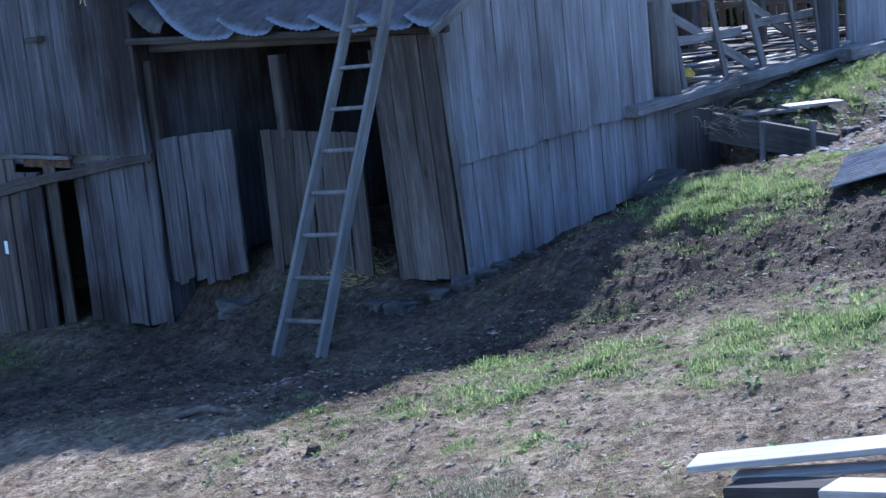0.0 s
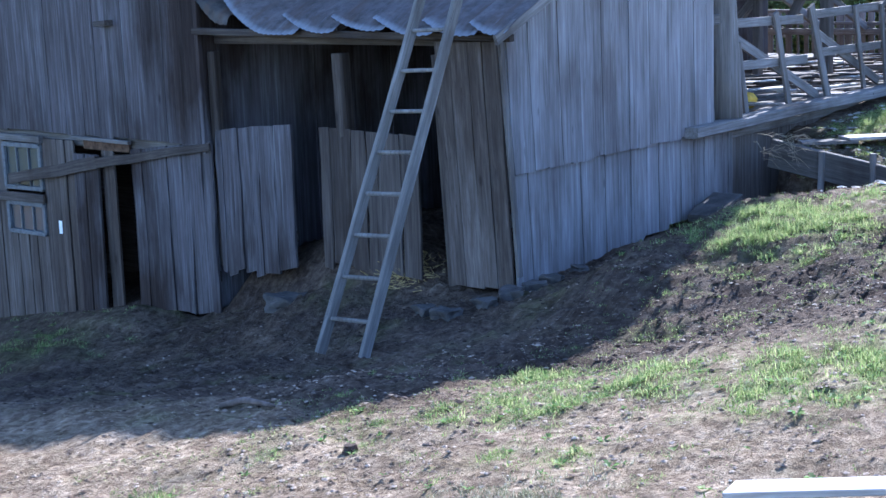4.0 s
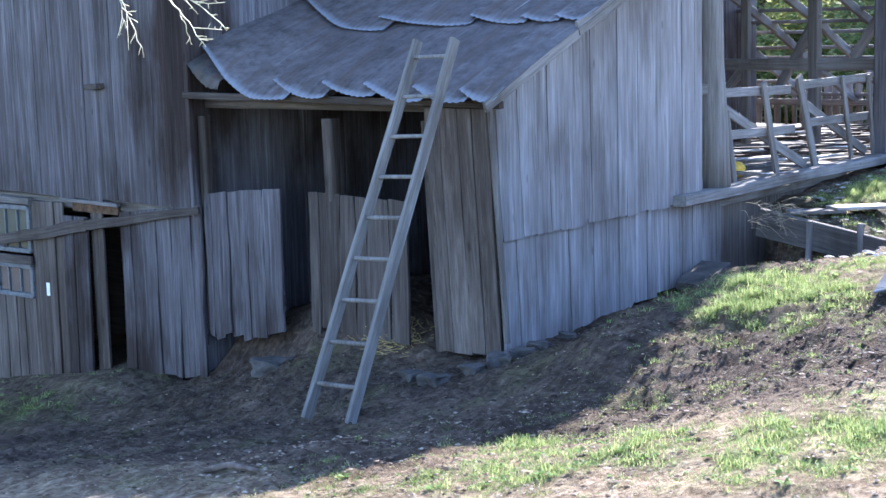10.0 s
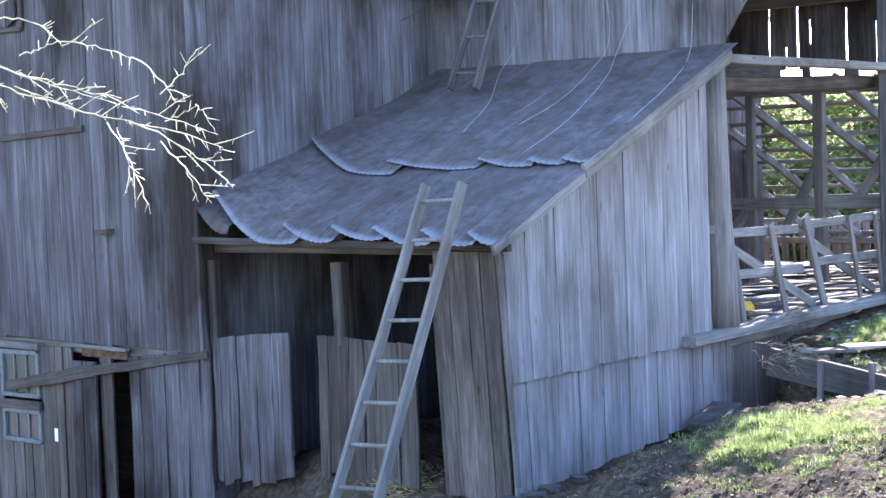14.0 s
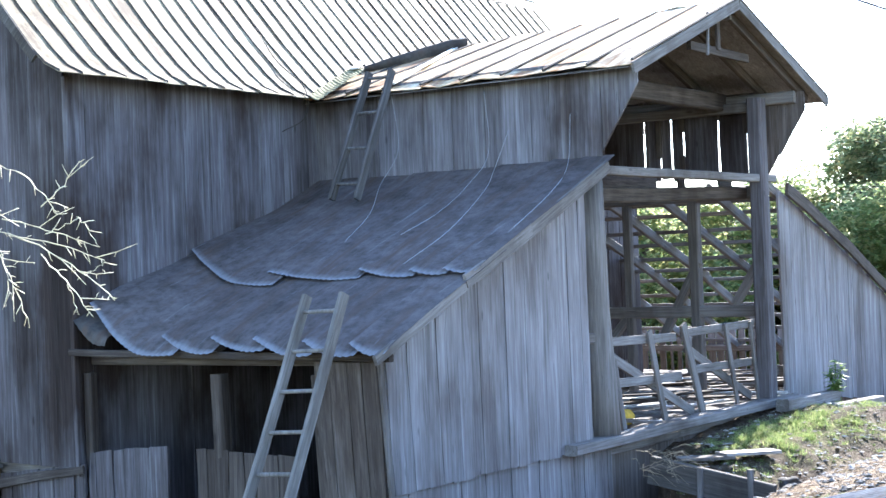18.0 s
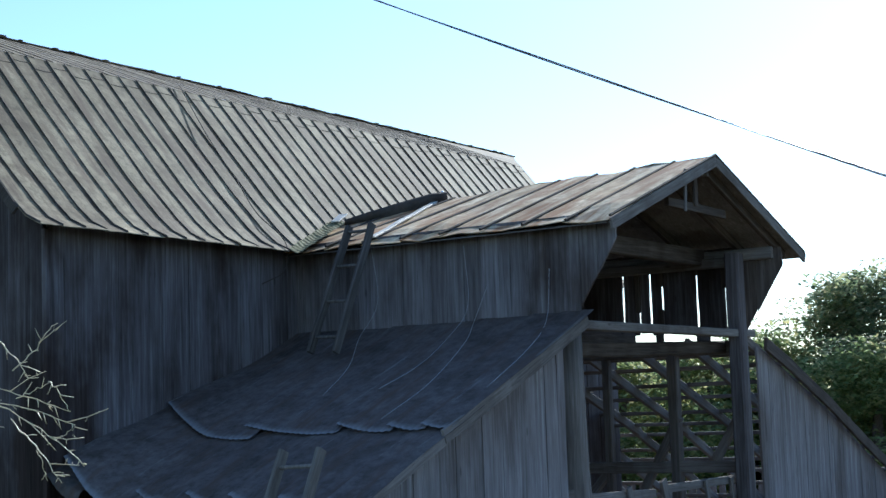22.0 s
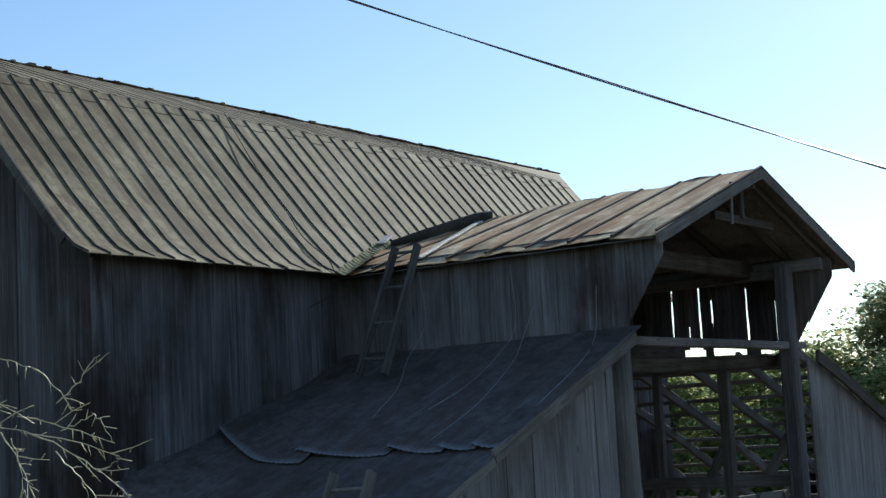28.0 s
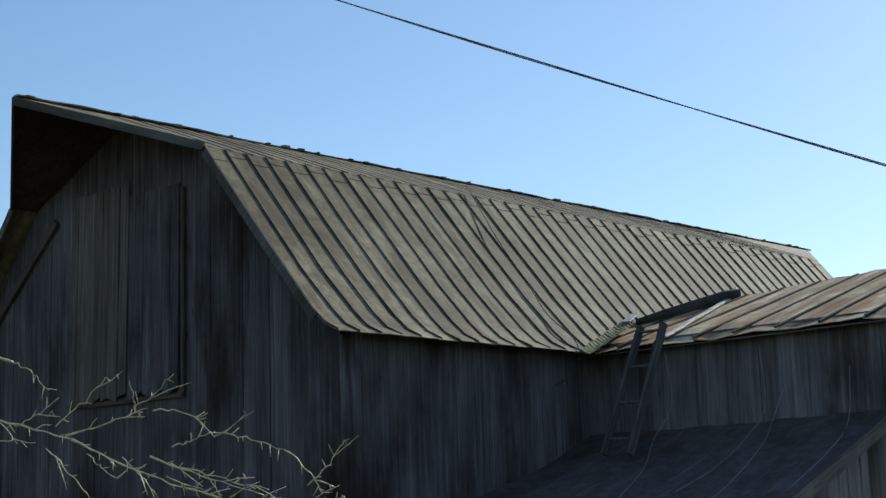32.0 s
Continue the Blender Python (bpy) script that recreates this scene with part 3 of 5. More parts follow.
roof = bar("roof", (9.85, 8.8, shed_z(9.85) - 0.03), (XW - 0.05, 8.8, shed_z(XW) - 0.02), 3.4, 0.02, BEAM_X, shed, label="dark rusty corrugated tin with two overlapping courses")
for k, (ya, yb2, xa, far) in enumerate(((9.13, 10.52, 9.38, 0.42), (8.71, 9.48, 9.40, 0.24), (8.18, 8.86, 9.42, 0.16), (7.63, 8.37, 9.34, 0.2), (7.2, 7.82, 9.32, 0.18), (6.93, 7.32, 9.34, 0.1))):
    corrugated(roof, ya, yb2, xa, 11.15, 0.022 + 0.006 * k, TIN_SHED, far)
corrugated(roof, 10.05, 10.5, 9.5, 9.85, -0.05, TIN_SEAM, 0.08, 0.08, 0.0)
for k, (ya, yb2, xa, far) in enumerate(((9.02, 10.52, 10.54, 0.6), (8.1, 9.25, 10.60, 0.18), (7.53, 8.2, 10.58, 0.17), (7.2, 7.6, 10.60, 0.06), (6.93, 7.26, 10.62, 0.04))):
    corrugated(roof, ya, yb2, xa, XW - 0.005, 0.07 + 0.006 * k, TIN_SHED, far, 0.02)

# the shed's front corner has racked: its foot stands back from the eave
for ob in shed.children_recursive:
    if ob.name.split(".")[0] in ("board", "wall", "post", "corner_board", "girt"):
        o = ORIGIN[ob.name]
        for vert in ob.data.vertices:
            p = vert.co + o
            vert.co.x += 0.13 * (1 - max(0.0, min(1.0, p.z / 2.0))) * (1 - smooth01(9.7, 11.6, p.x)) * (1 - smooth01(8.3, 9.6, p.y))

# ------------------------------------------------------------------ main barn
EAVE, BREAK, RIDGE = (10.24, 4.48), (12.18, 6.53), (14.0, 7.25)
X0, X1, XB1 = 9.3, 23.74, 20.9
YB = 2 * RIDGE[0] - YM     # far side wall


def main_prof(y):
    """Underside of the main roof at y (either slope)."""
    y = min(y, 2 * RIDGE[0] - y)
    pts = ((EAVE[0], EAVE[1]), (10.6, 4.72), (11.0, 5.14), BREAK, RIDGE)
    for (a, za), (b2, zb) in zip(pts, pts[1:]):
        if y <= b2:
            return za + (zb - za) * (y - a) / (b2 - a)
    return RIDGE[1]


barn = thing("barn", (XF, YM, -0.4), "old grey board barn with gambrel tin roof and hay hood", "barn")
gable = bar("wall", (XF + 0.1, YM + 0.05, 3.6), (XF + 0.1, YB - 0.05, 3.6), 0.12, 0.16, BEAM_Y, barn, label="tall gable wall of dark weathered vertical boards")
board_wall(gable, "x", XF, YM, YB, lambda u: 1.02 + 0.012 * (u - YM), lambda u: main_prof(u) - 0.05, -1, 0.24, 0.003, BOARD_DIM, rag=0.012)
side = bar("wall", (XF + 0.1, YM + 0.1, 3.6), (X1 - 3.2, YM + 0.1, 3.6), 0.12, 0.16, BEAM_X, barn, label="side wall of dark weathered vertical boards")
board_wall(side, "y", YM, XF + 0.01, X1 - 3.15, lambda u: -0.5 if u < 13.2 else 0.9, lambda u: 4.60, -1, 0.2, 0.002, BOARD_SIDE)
bar("corner_board", (XF - 0.01, YM - 0.025, 0.95), (XF - 0.01, YM - 0.025, 4.5), 0.07, 0.05, BOARD_SIDE, barn, up=(0, 1, 0), segs=6, wob=0.004)
# far walls and gable, out of view, added to keep sunlight out
bar("rear_wall", (X1 - 3.2, YM + 0.1, 2.0), (X1 - 3.2, YB, 2.0), 0.06, 5.6, BOARD_BROWN, barn)
mk("rear_gable", [(XB1 - 0.4, yv, zv) for yv, zv in ((YM, 4.5), (12.18, 6.4), (14.0, 7.1), (15.82, 6.4), (YB, 4.5))] + [(XB1 - 0.34, yv, zv) for yv, zv in ((YM, 4.5), (12.18, 6.4), (14.0, 7.1), (15.82, 6.4), (YB, 4.5))],
   [(0, 1, 2, 3, 4), (9, 8, 7, 6, 5), (0, 5, 6, 1), (1, 6, 7, 2), (2, 7, 8, 3), (3, 8, 9, 4), (4, 9, 5, 0)], BOARD_BROWN, barn)
# unseen dark sheet added to hide sunlit ground behind the doors
bar("inner_wall", (11.9, YM + 0.15, 0.1), (11.9, YB - 0.1, 0.1), 0.05, 2.6, DARK_Y, barn)
bar("rear_wall", (XF + 0.1, YB, 2.0), (X1 - 3.2, YB, 2.0), 0.06, 5.6, BOARD_BROWN, barn)


def roof_strip(parent, pts_lo, pts_hi, mat, name, wave=0.0):
    """A roofing panel between two lines of points, 2 cm thick edges left out of sight."""
    vs, fs = [], []
    n = len(pts_lo)
    for a, b2 in zip(pts_lo, pts_hi):
        o = random.uniform(-wave, wave)
        a, b2 = Vector(a), Vector(b2)
        c = (a + b2) / 2 + Vector((0, 0, o))
        vs += [a, c, b2]
    for i in range(n - 1):
        k = i * 3
        fs += [(k, k + 1, k + 4, k + 3), (k + 1, k + 2, k + 5, k + 4)]
    m2 = len(vs)
    vs += [v - Vector((0, 0, 0.008)) for v in vs[:m2]]
    fs += [tuple(reversed([i + m2 for i in q])) for q in fs[:]]
    rim = [i * 3 for i in range(n)] + [n * 3 - 2] + [i * 3 + 2 for i in reversed(range(n))] + [1]
    for a, b2 in zip(rim, rim[1:] + rim[:1]):
        fs.append((a, a + m2, b2 + m2, b2))
    return mk(name, vs, fs, mat, parent, smooth=False)


def standing_rib(parent, pts, w, h):
    """A folded seam standing on edge along the slope."""
    vs, fs = [], []
    for x, yy, zz in pts:
        o = random.uniform(-0.004, 0.004)
        vs += [(x - w / 2, yy, zz - 0.002), (x - w / 4 + o, yy, zz + h), (x + w / 4 + o, yy, zz + h), (x + w / 2, yy, zz - 0.002)]
    for i in range(len(pts) - 1):
        a = i * 4
        fs += [(a + k, a + k + 1, a + k + 5, a + k + 4) for k in range(3)]
    e = len(vs) - 4
    fs += [(3, 2, 1, 0), (e, e + 1, e + 2, e + 3)]
    return mk("seam", vs, fs, TIN_SEAM, parent)


LOWER = [(10.24, 4.50), (10.42, 4.585), (10.6, 4.74), (11.0, 5.16), (11.6, 5.86), (12.18, 6.55)]
UPPER = [(12.18, 6.55), (13.1, 6.92), (14.0, 7.27)]
main_roof = bar("roof", (XF, 14.0, 7.1), (X1 - 0.1, 14.0, 7.1), 0.06, 0.16, BEAM_X, barn, label="standing-seam tin roof, dull grey-brown with dark seams")
for sgn in (1, -1):
    fl = (lambda yy: yy) if sgn == 1 else (lambda yy: 28.0 - yy)
    count = 44
    step = (XB1 - X0) / count
    for i in range(count):
        xa, xb = X0 + i * step, X0 + (i + 1) * step
        eav = [random.uniform(-0.03, 0.03) for _ in range(2)]
        lo = [(xa, fl(yy + (eav[0] if k == 0 else 0)), zz) for k, (yy, zz) in enumerate(LOWER)]
        hi = [(xb, fl(yy + (eav[1] if k == 0 else 0)), zz) for k, (yy, zz) in enumerate(LOWER)]
        roof_strip(main_roof, lo, hi, TIN_MAIN, "panel", 0.0015)
        standing_rib(main_roof, [(xa + random.uniform(-0.009, 0.009), fl(yy), zz) for yy, zz in LOWER], 0.012, random.uniform(0.015, 0.021))
        roof_strip(main_roof, [(xa, fl(yy), zz + 0.004) for yy, zz in UPPER], [(xb, fl(yy), zz + 0.004) for yy, zz in UPPER], TIN_MAIN, "panel", 0.0015)
        standing_rib(main_roof, [(xa + 0.1, fl(yy), zz + 0.004) for yy, zz in UPPER], 0.012, random.uniform(0.004, 0.009))
        t = 0.80 + 0.07 * (i % 2) + random.uniform(-0.02, 0.02)
        yj, zj = 11.6 + 0.58 * t, 5.86 + 0.69 * t
        mk("cross_joint", *tube([(xa + 0.01, fl(yj), zj + 0.001), ((xa + xb) / 2, fl(yj - 0.005), zj - 0.005), (xb - 0.02, fl(yj), zj + 0.001)], [0.004, 0.003, 0.005], 4), TIN_SEAM, main_roof)
    roof_strip(main_roof, [(XB1, fl(yy), zz + 0.004) for yy, zz in UPPER], [(XB1 + dx, fl(yy), zz + 0.004) for dx, (yy, zz) in zip((0.01, 1.4, X1 - XB1), UPPER)], TIN_MAIN, "hood_panel")
    hood = [(X0, fl(12.18), 6.55), (X0, fl(13.1), 6.92), (X0, fl(14.0), 7.27)]
    prow = [(X0 - 0.005, fl(12.18), 6.55), (X0 - 0.54, fl(13.1), 6.92), (X0 - 1.07, fl(14.0), 7.27)]
    roof_strip(main_roof, prow, hood, TIN_MAIN, "hood_panel")
    bar("fascia", prow[0], (X0 - 1.07, fl(14.0), 7.22), 0.03, 0.09, FASCIA_Y, main_roof)
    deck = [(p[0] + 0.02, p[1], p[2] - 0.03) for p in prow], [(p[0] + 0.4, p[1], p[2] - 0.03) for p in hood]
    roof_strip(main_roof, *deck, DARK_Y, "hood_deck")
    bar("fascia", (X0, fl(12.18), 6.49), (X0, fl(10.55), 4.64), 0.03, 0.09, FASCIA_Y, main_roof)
bar("ridge_cap", (X0 - 1.05, 14.0, 7.281), (X1, 14.0, 7.281), 0.1, 0.016, TIN_MAIN, main_roof, segs=40, wob=0.01)
x = X0 - 0.9
while x < X1 - 0.2:
    # seam ends folded over the ridge
    bar("ridge_fold", (x, 13.93, 7.283), (x + random.uniform(-0.02, 0.02), 14.06, 7.286), random.uniform(0.03, 0.12), random.uniform(0.012, 0.032), TIN_MAIN, main_roof)
    x += 0.264 * random.choice((1, 1, 2, 3)) + random.uniform(-0.05, 0.05)

# ------------------------------------------------------------------ wing with the open gable
WE, WR, WQ = (12.93, 4.50), (15.46, 5.38), (17.95, 4.50)   # eaves and ridge (x, z)
YG = 6.60
wing = thing("barn_wing", (XW, YE, 0.9), "grey barn wing with open gable end and rusty roof", "barn")
wwall = bar("wall", (XW + 0.1, YE, 4.0), (XW + 0.1, YM, 4.0), 0.1, 0.12, BEAM_Y, wing, label="dark vertical boards above the shed roof")
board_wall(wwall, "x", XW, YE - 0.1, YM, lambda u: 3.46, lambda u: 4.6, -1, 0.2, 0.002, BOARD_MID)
rwall = bar("wall", (XR - 0.1, YE, 4.42), (XR - 0.1, YM + 0.8, 4.42), 0.1, 0.12, BEAM_Y, wing, label="loft wall of gappy boards with bright slits")
marks = [YE + 0.02, 7.37, 7.74, 8.2, 8.36, 8.51, 8.73, 9.3, YM + 0.4]
# dim boards: the loft's weak light is put into their colour
for ya, yb2 in zip(marks, marks[1:]):
    low_z = 3.59 + random.uniform(-0.03, 0.07)
    board_wall(rwall, "x", XR, ya + 0.014, yb2 - 0.014, lambda u: low_z, lambda u: 4.6, 1, 0.2, 0.0015, BOARD_DIM)
for yv, za, zb in ((7.37, 4.12, 4.6), (7.74, 4.3, 4.6), (8.2, 3.66, 3.92), (8.2, 4.2, 4.6), (8.36, 4.42, 4.6), (8.51, 3.9, 4.6), (8.73, 4.46, 4.6), (9.3, 3.7, 4.6)):
    bar("batten", (XR - 0.03, yv, za), (XR - 0.03, yv + 0.01, zb), 0.07, 0.02, DARK_Z, rwall, up=(1, 0, 0))
# right hood flap in browner boards: the hood's shade put into the colour
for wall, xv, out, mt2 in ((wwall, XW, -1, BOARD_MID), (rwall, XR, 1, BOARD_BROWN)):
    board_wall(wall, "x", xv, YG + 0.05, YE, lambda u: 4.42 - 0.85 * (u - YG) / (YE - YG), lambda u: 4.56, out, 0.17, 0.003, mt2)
wroof = bar("roof", (WR[0], YG + 0.1, 5.26), (WR[0], 11.2, 5.1), 0.05, 0.14, BEAM_Y, wing, label="rusty seamed tin roof with wavy eave")


def wing_top(x, y):
    """Height of the wing's roof; its ridge sinks towards the barn."""
    ridge = WR[1] - 0.035 * (y - YG)
    return ridge - abs(x - WR[0]) * (ridge - WE[1]) / (WR[0] - WE[0])


yb = [YG + (10.9 - YG) * i / 9 for i in range(10)]
for s in (-1, 1):
    for i in range(9):
        ya, yc2 = yb[i], yb[i + 1]
        xs = [WR[0] + s * 2.52 * t for t in (1.0, 0.8, 0.55, 0.3, 0.0)]
        ea, eb = random.uniform(-0.035, 0.01), random.uniform(-0.035, 0.01)
        def end(yv, t):
            return yv if i < 8 else yv + 1.0 * (1 - t) - 0.2
        lo = [(x, ya, wing_top(x, ya) + 0.02 + (ea if k == 0 else 0)) for k, x in enumerate(xs)]
        hi = [(x, end(yc2, abs(x - WR[0]) / 2.52) + 0.02, wing_top(x, yc2) + 0.025 + (eb if k == 0 else 0)) for k, x in enumerate(xs)]
        roof_strip(wroof, lo, hi, TIN_WING, "panel", 0.028)
        mk("seam", *tube([(x, ya, wing_top(x, ya) + 0.03) for x in xs], 0.015, 5), TIN_SEAM, wroof)
    bar("fascia", (WR[0], YG, WR[1] - 0.04), (WR[0] + s * 2.5, YG, WE[1] - 0.04), 0.03, 0.11, BEAM_X, wroof, segs=6, wob=0.006)
    for yv in (6.75, 7.2, 7.9, 8.6, 9.3, 10.0):
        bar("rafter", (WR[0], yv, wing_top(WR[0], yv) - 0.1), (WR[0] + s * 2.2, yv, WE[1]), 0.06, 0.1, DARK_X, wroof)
for s in (-1, 1):
    xs = [WR[0] + s * 2.5 * t for t in (1.0, 0.5, 0.01)]
    roof_strip(wroof, [(x, 6.65, wing_top(x, 6.65) - 0.035) for x in xs], [(x, 10.7, wing_top(x, 10.7) - 0.035) for x in xs], BEAM_X, "roof_deck")
bar("hanging_slat", (14.71, YG + 0.02, 5.17), (14.67, YG + 0.02, 4.73), 0.04, 0.02, BEAM_Z, wing, up=(0, 1, 0))
bar("loft_beam", (13.0, YE, 3.545), (17.5, YE, 3.575), 0.14, 0.09, BEAM_X, wing, segs=5, wob=0.008)
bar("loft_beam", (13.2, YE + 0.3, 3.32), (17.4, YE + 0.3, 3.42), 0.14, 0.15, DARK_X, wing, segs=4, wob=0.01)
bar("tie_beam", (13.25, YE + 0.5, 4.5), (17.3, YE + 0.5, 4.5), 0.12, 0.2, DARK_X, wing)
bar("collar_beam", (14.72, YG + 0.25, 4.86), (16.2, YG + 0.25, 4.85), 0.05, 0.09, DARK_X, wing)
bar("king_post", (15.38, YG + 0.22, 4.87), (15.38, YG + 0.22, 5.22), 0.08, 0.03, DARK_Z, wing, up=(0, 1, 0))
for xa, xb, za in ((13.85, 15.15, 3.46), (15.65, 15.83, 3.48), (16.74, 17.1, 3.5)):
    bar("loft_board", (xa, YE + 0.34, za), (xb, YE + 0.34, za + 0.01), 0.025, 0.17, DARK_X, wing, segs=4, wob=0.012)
mk("log_post", *tube([(13.21, YE + 0.06, 0.9), (13.19, YE + 0.06, 1.5), (13.14, YE + 0.07, 2.2), (13.11, YE + 0.06, 2.9), (13.1, YE + 0.06, 3.52)], [0.185, 0.17, 0.16, 0.155, 0.15], 14), BEAM_Z, wing, "round grey log post", smooth=True)
bar("stub", (12.86, YE + 0.08, 1.95), (13.02, YE + 0.02, 1.95), 0.07, 0.1, BEAM_X, wing)
bar("post", (17.1, YE - 0.01, 0.9), (17.1, YE - 0.01, 4.5), 0.2, 0.17, BOARD_SIDE, wing, up=(0, 1, 0))
bar("jamb", (17.27, YE - 0.03, 0.9), (17.25, YE - 0.03, 3.62), 0.11, 0.035, BEAM_Z, wing, up=(0, 1, 0))
for yv, w in ((8.1, 0.13), (9.0, 0.1), (10.3, 0.16)):
    bar("post", (XR, yv, 0.9), (XR, yv, 4.5 if yv > 10 else 3.45), w, w, BEAM_Z, wing, up=(0, 1, 0))
bar("beam", (XR, YE, 3.42), (XR, 11.0, 3.42), 0.14, 0.16, BEAM_Y, wing)
bar("brace", (XR, 7.25, 2.65), (XR, 7.6, 2.1), 0.1, 0.1, BEAM_Z, wing)
bar("brace", (XR, 8.55, 1.75), (XR, 8.05, 2.62), 0.1, 0.1, BEAM_Z, wing)
bar("brace", (XR, 9.9, 1.0), (XR, 9.05, 1.95), 0.1, 0.1, BEAM_Z, wing)
bar("girt", (XR, YE, 2.02), (XR, 11.0, 2.02), 0.12, 0.14, BEAM_Y, wing)
bar("plate", (XR, YE - 0.4, 4.5), (XR, 11.0, 4.5), 0.14, 0.14, BEAM_Y, wing)
bar("plate", (XW + 0.1, YE - 0.4, 4.48), (XW + 0.1, YM, 4.48), 0.14, 0.14, BEAM_Y, wing)
sill = bar("sill_beam", (12.33, YE - 0.06, 0.975), (17.7, YE - 0.06, 0.965), 0.2, 0.1, BEAM_X, wing, segs=5, wob=0.006)

# board added under the sill: blocks sun, dark in place of the shaded void
bar("skirt", (13.3, YE + 0.12, 0.35), (17.5, YE + 0.12, 0.45), 0.05, 0.9, BOARD_BROWN, wing)

# floor of the wing and side shed
floor = mk("floor_frame", *prism((XW, 9.6, 0.84), (22.4, 9.6, 0.84), 4.8, 0.08), BEAM_X, wing)
y = 7.3
while y < 11.8:
    w = random.uniform(0.16, 0.26)
    bar("floor_board", (XW + random.uniform(0, 0.2), y, 0.9 + random.uniform(0, 0.02)), (22.3, y, 0.9 + random.uniform(0, 0.02)), w - 0.012, 0.03, BEAM_X, floor)
    y += w

# ------------------------------------------------------------------ side shed beyond the wing, its roof stripped to rafters
sshed = thing("side_shed", (17.5, YE, 0.9), "grey board side shed whose roof is stripped to laths", "shed")


def side_z(x):
    return 3.56 - 0.335 * (x - 17.5) - 0.009 * (x - 17.5) ** 2


swall = bar("wall", (17.5, YE + 0.1, 1.3), (23.4, YE + 0.1, 1.0), 0.08, 0.12, BEAM_X, sshed, label="weathered grey vertical boards below a sloping roof edge")
board_wall(swall, "y", YE, 17.6, 23.4, lambda u: 0.98 - 0.09 * (u - 17.5), lambda u: side_z(u) - 0.1, -1, 0.2, 0.005)
for yv in np.arange(7.2, 13.5, 0.75):
    bar("rafter", (17.45, yv, side_z(17.45) - 0.07), (20.6, yv, side_z(20.6) - 0.04), 0.06, 0.12, BEAM_X, sshed)
    bar("rafter", (20.4, yv + 0.02, side_z(20.4) - 0.04), (23.6, yv + 0.02, side_z(23.6) - 0.05), 0.06, 0.12, BEAM_X, sshed)
for k, xv in enumerate(np.arange(18.1, 23.6, 0.47)):
    xv += random.uniform(-0.07, 0.07)
    bar("lath", (xv, 7.05, side_z(xv) + 0.02), (xv + random.uniform(-0.06, 0.06), 13.6, side_z(xv) + 0.02), random.uniform(0.09, 0.17), 0.05, BEAM_Y, sshed, segs=3, wob=0.01)
for xa, xb in ((17.66, 19.8), (19.8, 21.8), (21.8, 23.7)):
    bar("rake_board", (xa, 7.02, side_z(xa) - 0.05), (xb, 7.02, side_z(xb) - 0.05), 0.04, 0.15, DARK_X, sshed, segs=3, wob=0.008)
owall = bar("wall", (23.3, YE, 1.2), (23.3, 13.4, 1.2), 0.1, 0.1, BEAM_Y, sshed, label="low outer wall of gappy boards")
board_wall(owall, "x", 23.4, YE, 13.4, lambda u: 0.3, lambda u: 1.5, 1, 0.18, 0.05, bad=0.05)

# ------------------------------------------------------------------ ladders
def ladder(foot_l, foot_r, top_l, top_r, rungs, first, last, label, mat):
    base = (Vector(foot_l) + Vector(foot_r)) / 2
    lad = thing("ladder", base, label, "ladder")
    fl, fr, tl, tr = (Vector(p) for p in (foot_l, foot_r, top_l, top_r))
    nrm = (tl - fl).cross(fr - fl).normalized()
    bar("rail", fl, tl, 0.042, 0.085, mat, lad, up=nrm, segs=5, wob=0.003)
    bar("rail", fr, tr, 0.042, 0.085, mat, lad, up=nrm, segs=5, wob=0.003)
    for i in range(rungs):
        t = first + (last - first) * i / (rungs - 1)
        bar("rung", fl.lerp(tl, t), fr.lerp(tr, t), 0.035, 0.03, mat, lad, chamfer=0.3)
    return lad


ladder((8.06, 7.73, -0.2), (8.02, 7.27, -0.17), (9.30, 7.585, 2.50), (9.30, 7.23, 2.51), 9, 0.09, 0.955, "long wooden ladder leaning against the shed eave", LADDER)
ladder((12.35, 9.72, 3.40), (12.31, 9.37, 3.38), (12.85, 9.56, 4.70), (12.85, 9.27, 4.70), 4, 0.12, 0.95, "short dark wooden ladder standing on the shed roof", wood("dark_ladder_wood", (0.06, 0.055, 0.05), (0.11, 0.102, 0.095), (0.18, 0.17, 0.16), (40, 40, 3), (5, 5, 1), 0.15))

# ------------------------------------------------------------------ overhead cable
ca0, ca1 = Vector((10.29, 11.26, 8.06)), Vector((14.0, 7.32, 6.15))
cable = thing("overhead_cable", ca0.lerp(ca1, 0.5), "dark twisted overhead service cable", "cable")
cd = ca1 - ca0
sagline = lambda t: ca0 + cd * t + Vector((0, 0, 0.06 * t * (t - 1)))
for ph in (0.0, math.pi):
    twist = [sagline(t) + Vector((0.4 * math.cos(5 * t + ph), 0.3 * math.cos(5 * t + ph), math.sin(5 * t + ph))) * 0.008 for t in np.linspace(-3, 4, 421)]
    mk("strand", *tube(twist, 0.0068, 6), CABLE, cable, smooth=True)


# ------------------------------------------------------------------ lower gable wall, window and doors of the barn
low = bar("wall", (XF + 0.12, YM + 0.1, 0.98), (XF + 0.12, YB, 0.98), 0.12, 0.12, BEAM_Y, barn, label="patched lower wall of dark split boards")
foot_z = lambda u: ground_z(XF - 0.1, u) - 0.06
board_wall(low, "x", XF + 0.02, 12.42, 12.93, foot_z, lambda u: 0.98, -1, 0.15, 0.012, BOARD_BROWN, bad=0.02)
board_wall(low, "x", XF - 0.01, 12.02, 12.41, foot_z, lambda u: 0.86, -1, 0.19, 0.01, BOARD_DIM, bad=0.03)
board_wall(low, "x", XF + 0.05, 11.87, 12.04, foot_z, lambda u: 0.9, -1, 0.17, 0.01, BOARD_BROWN)
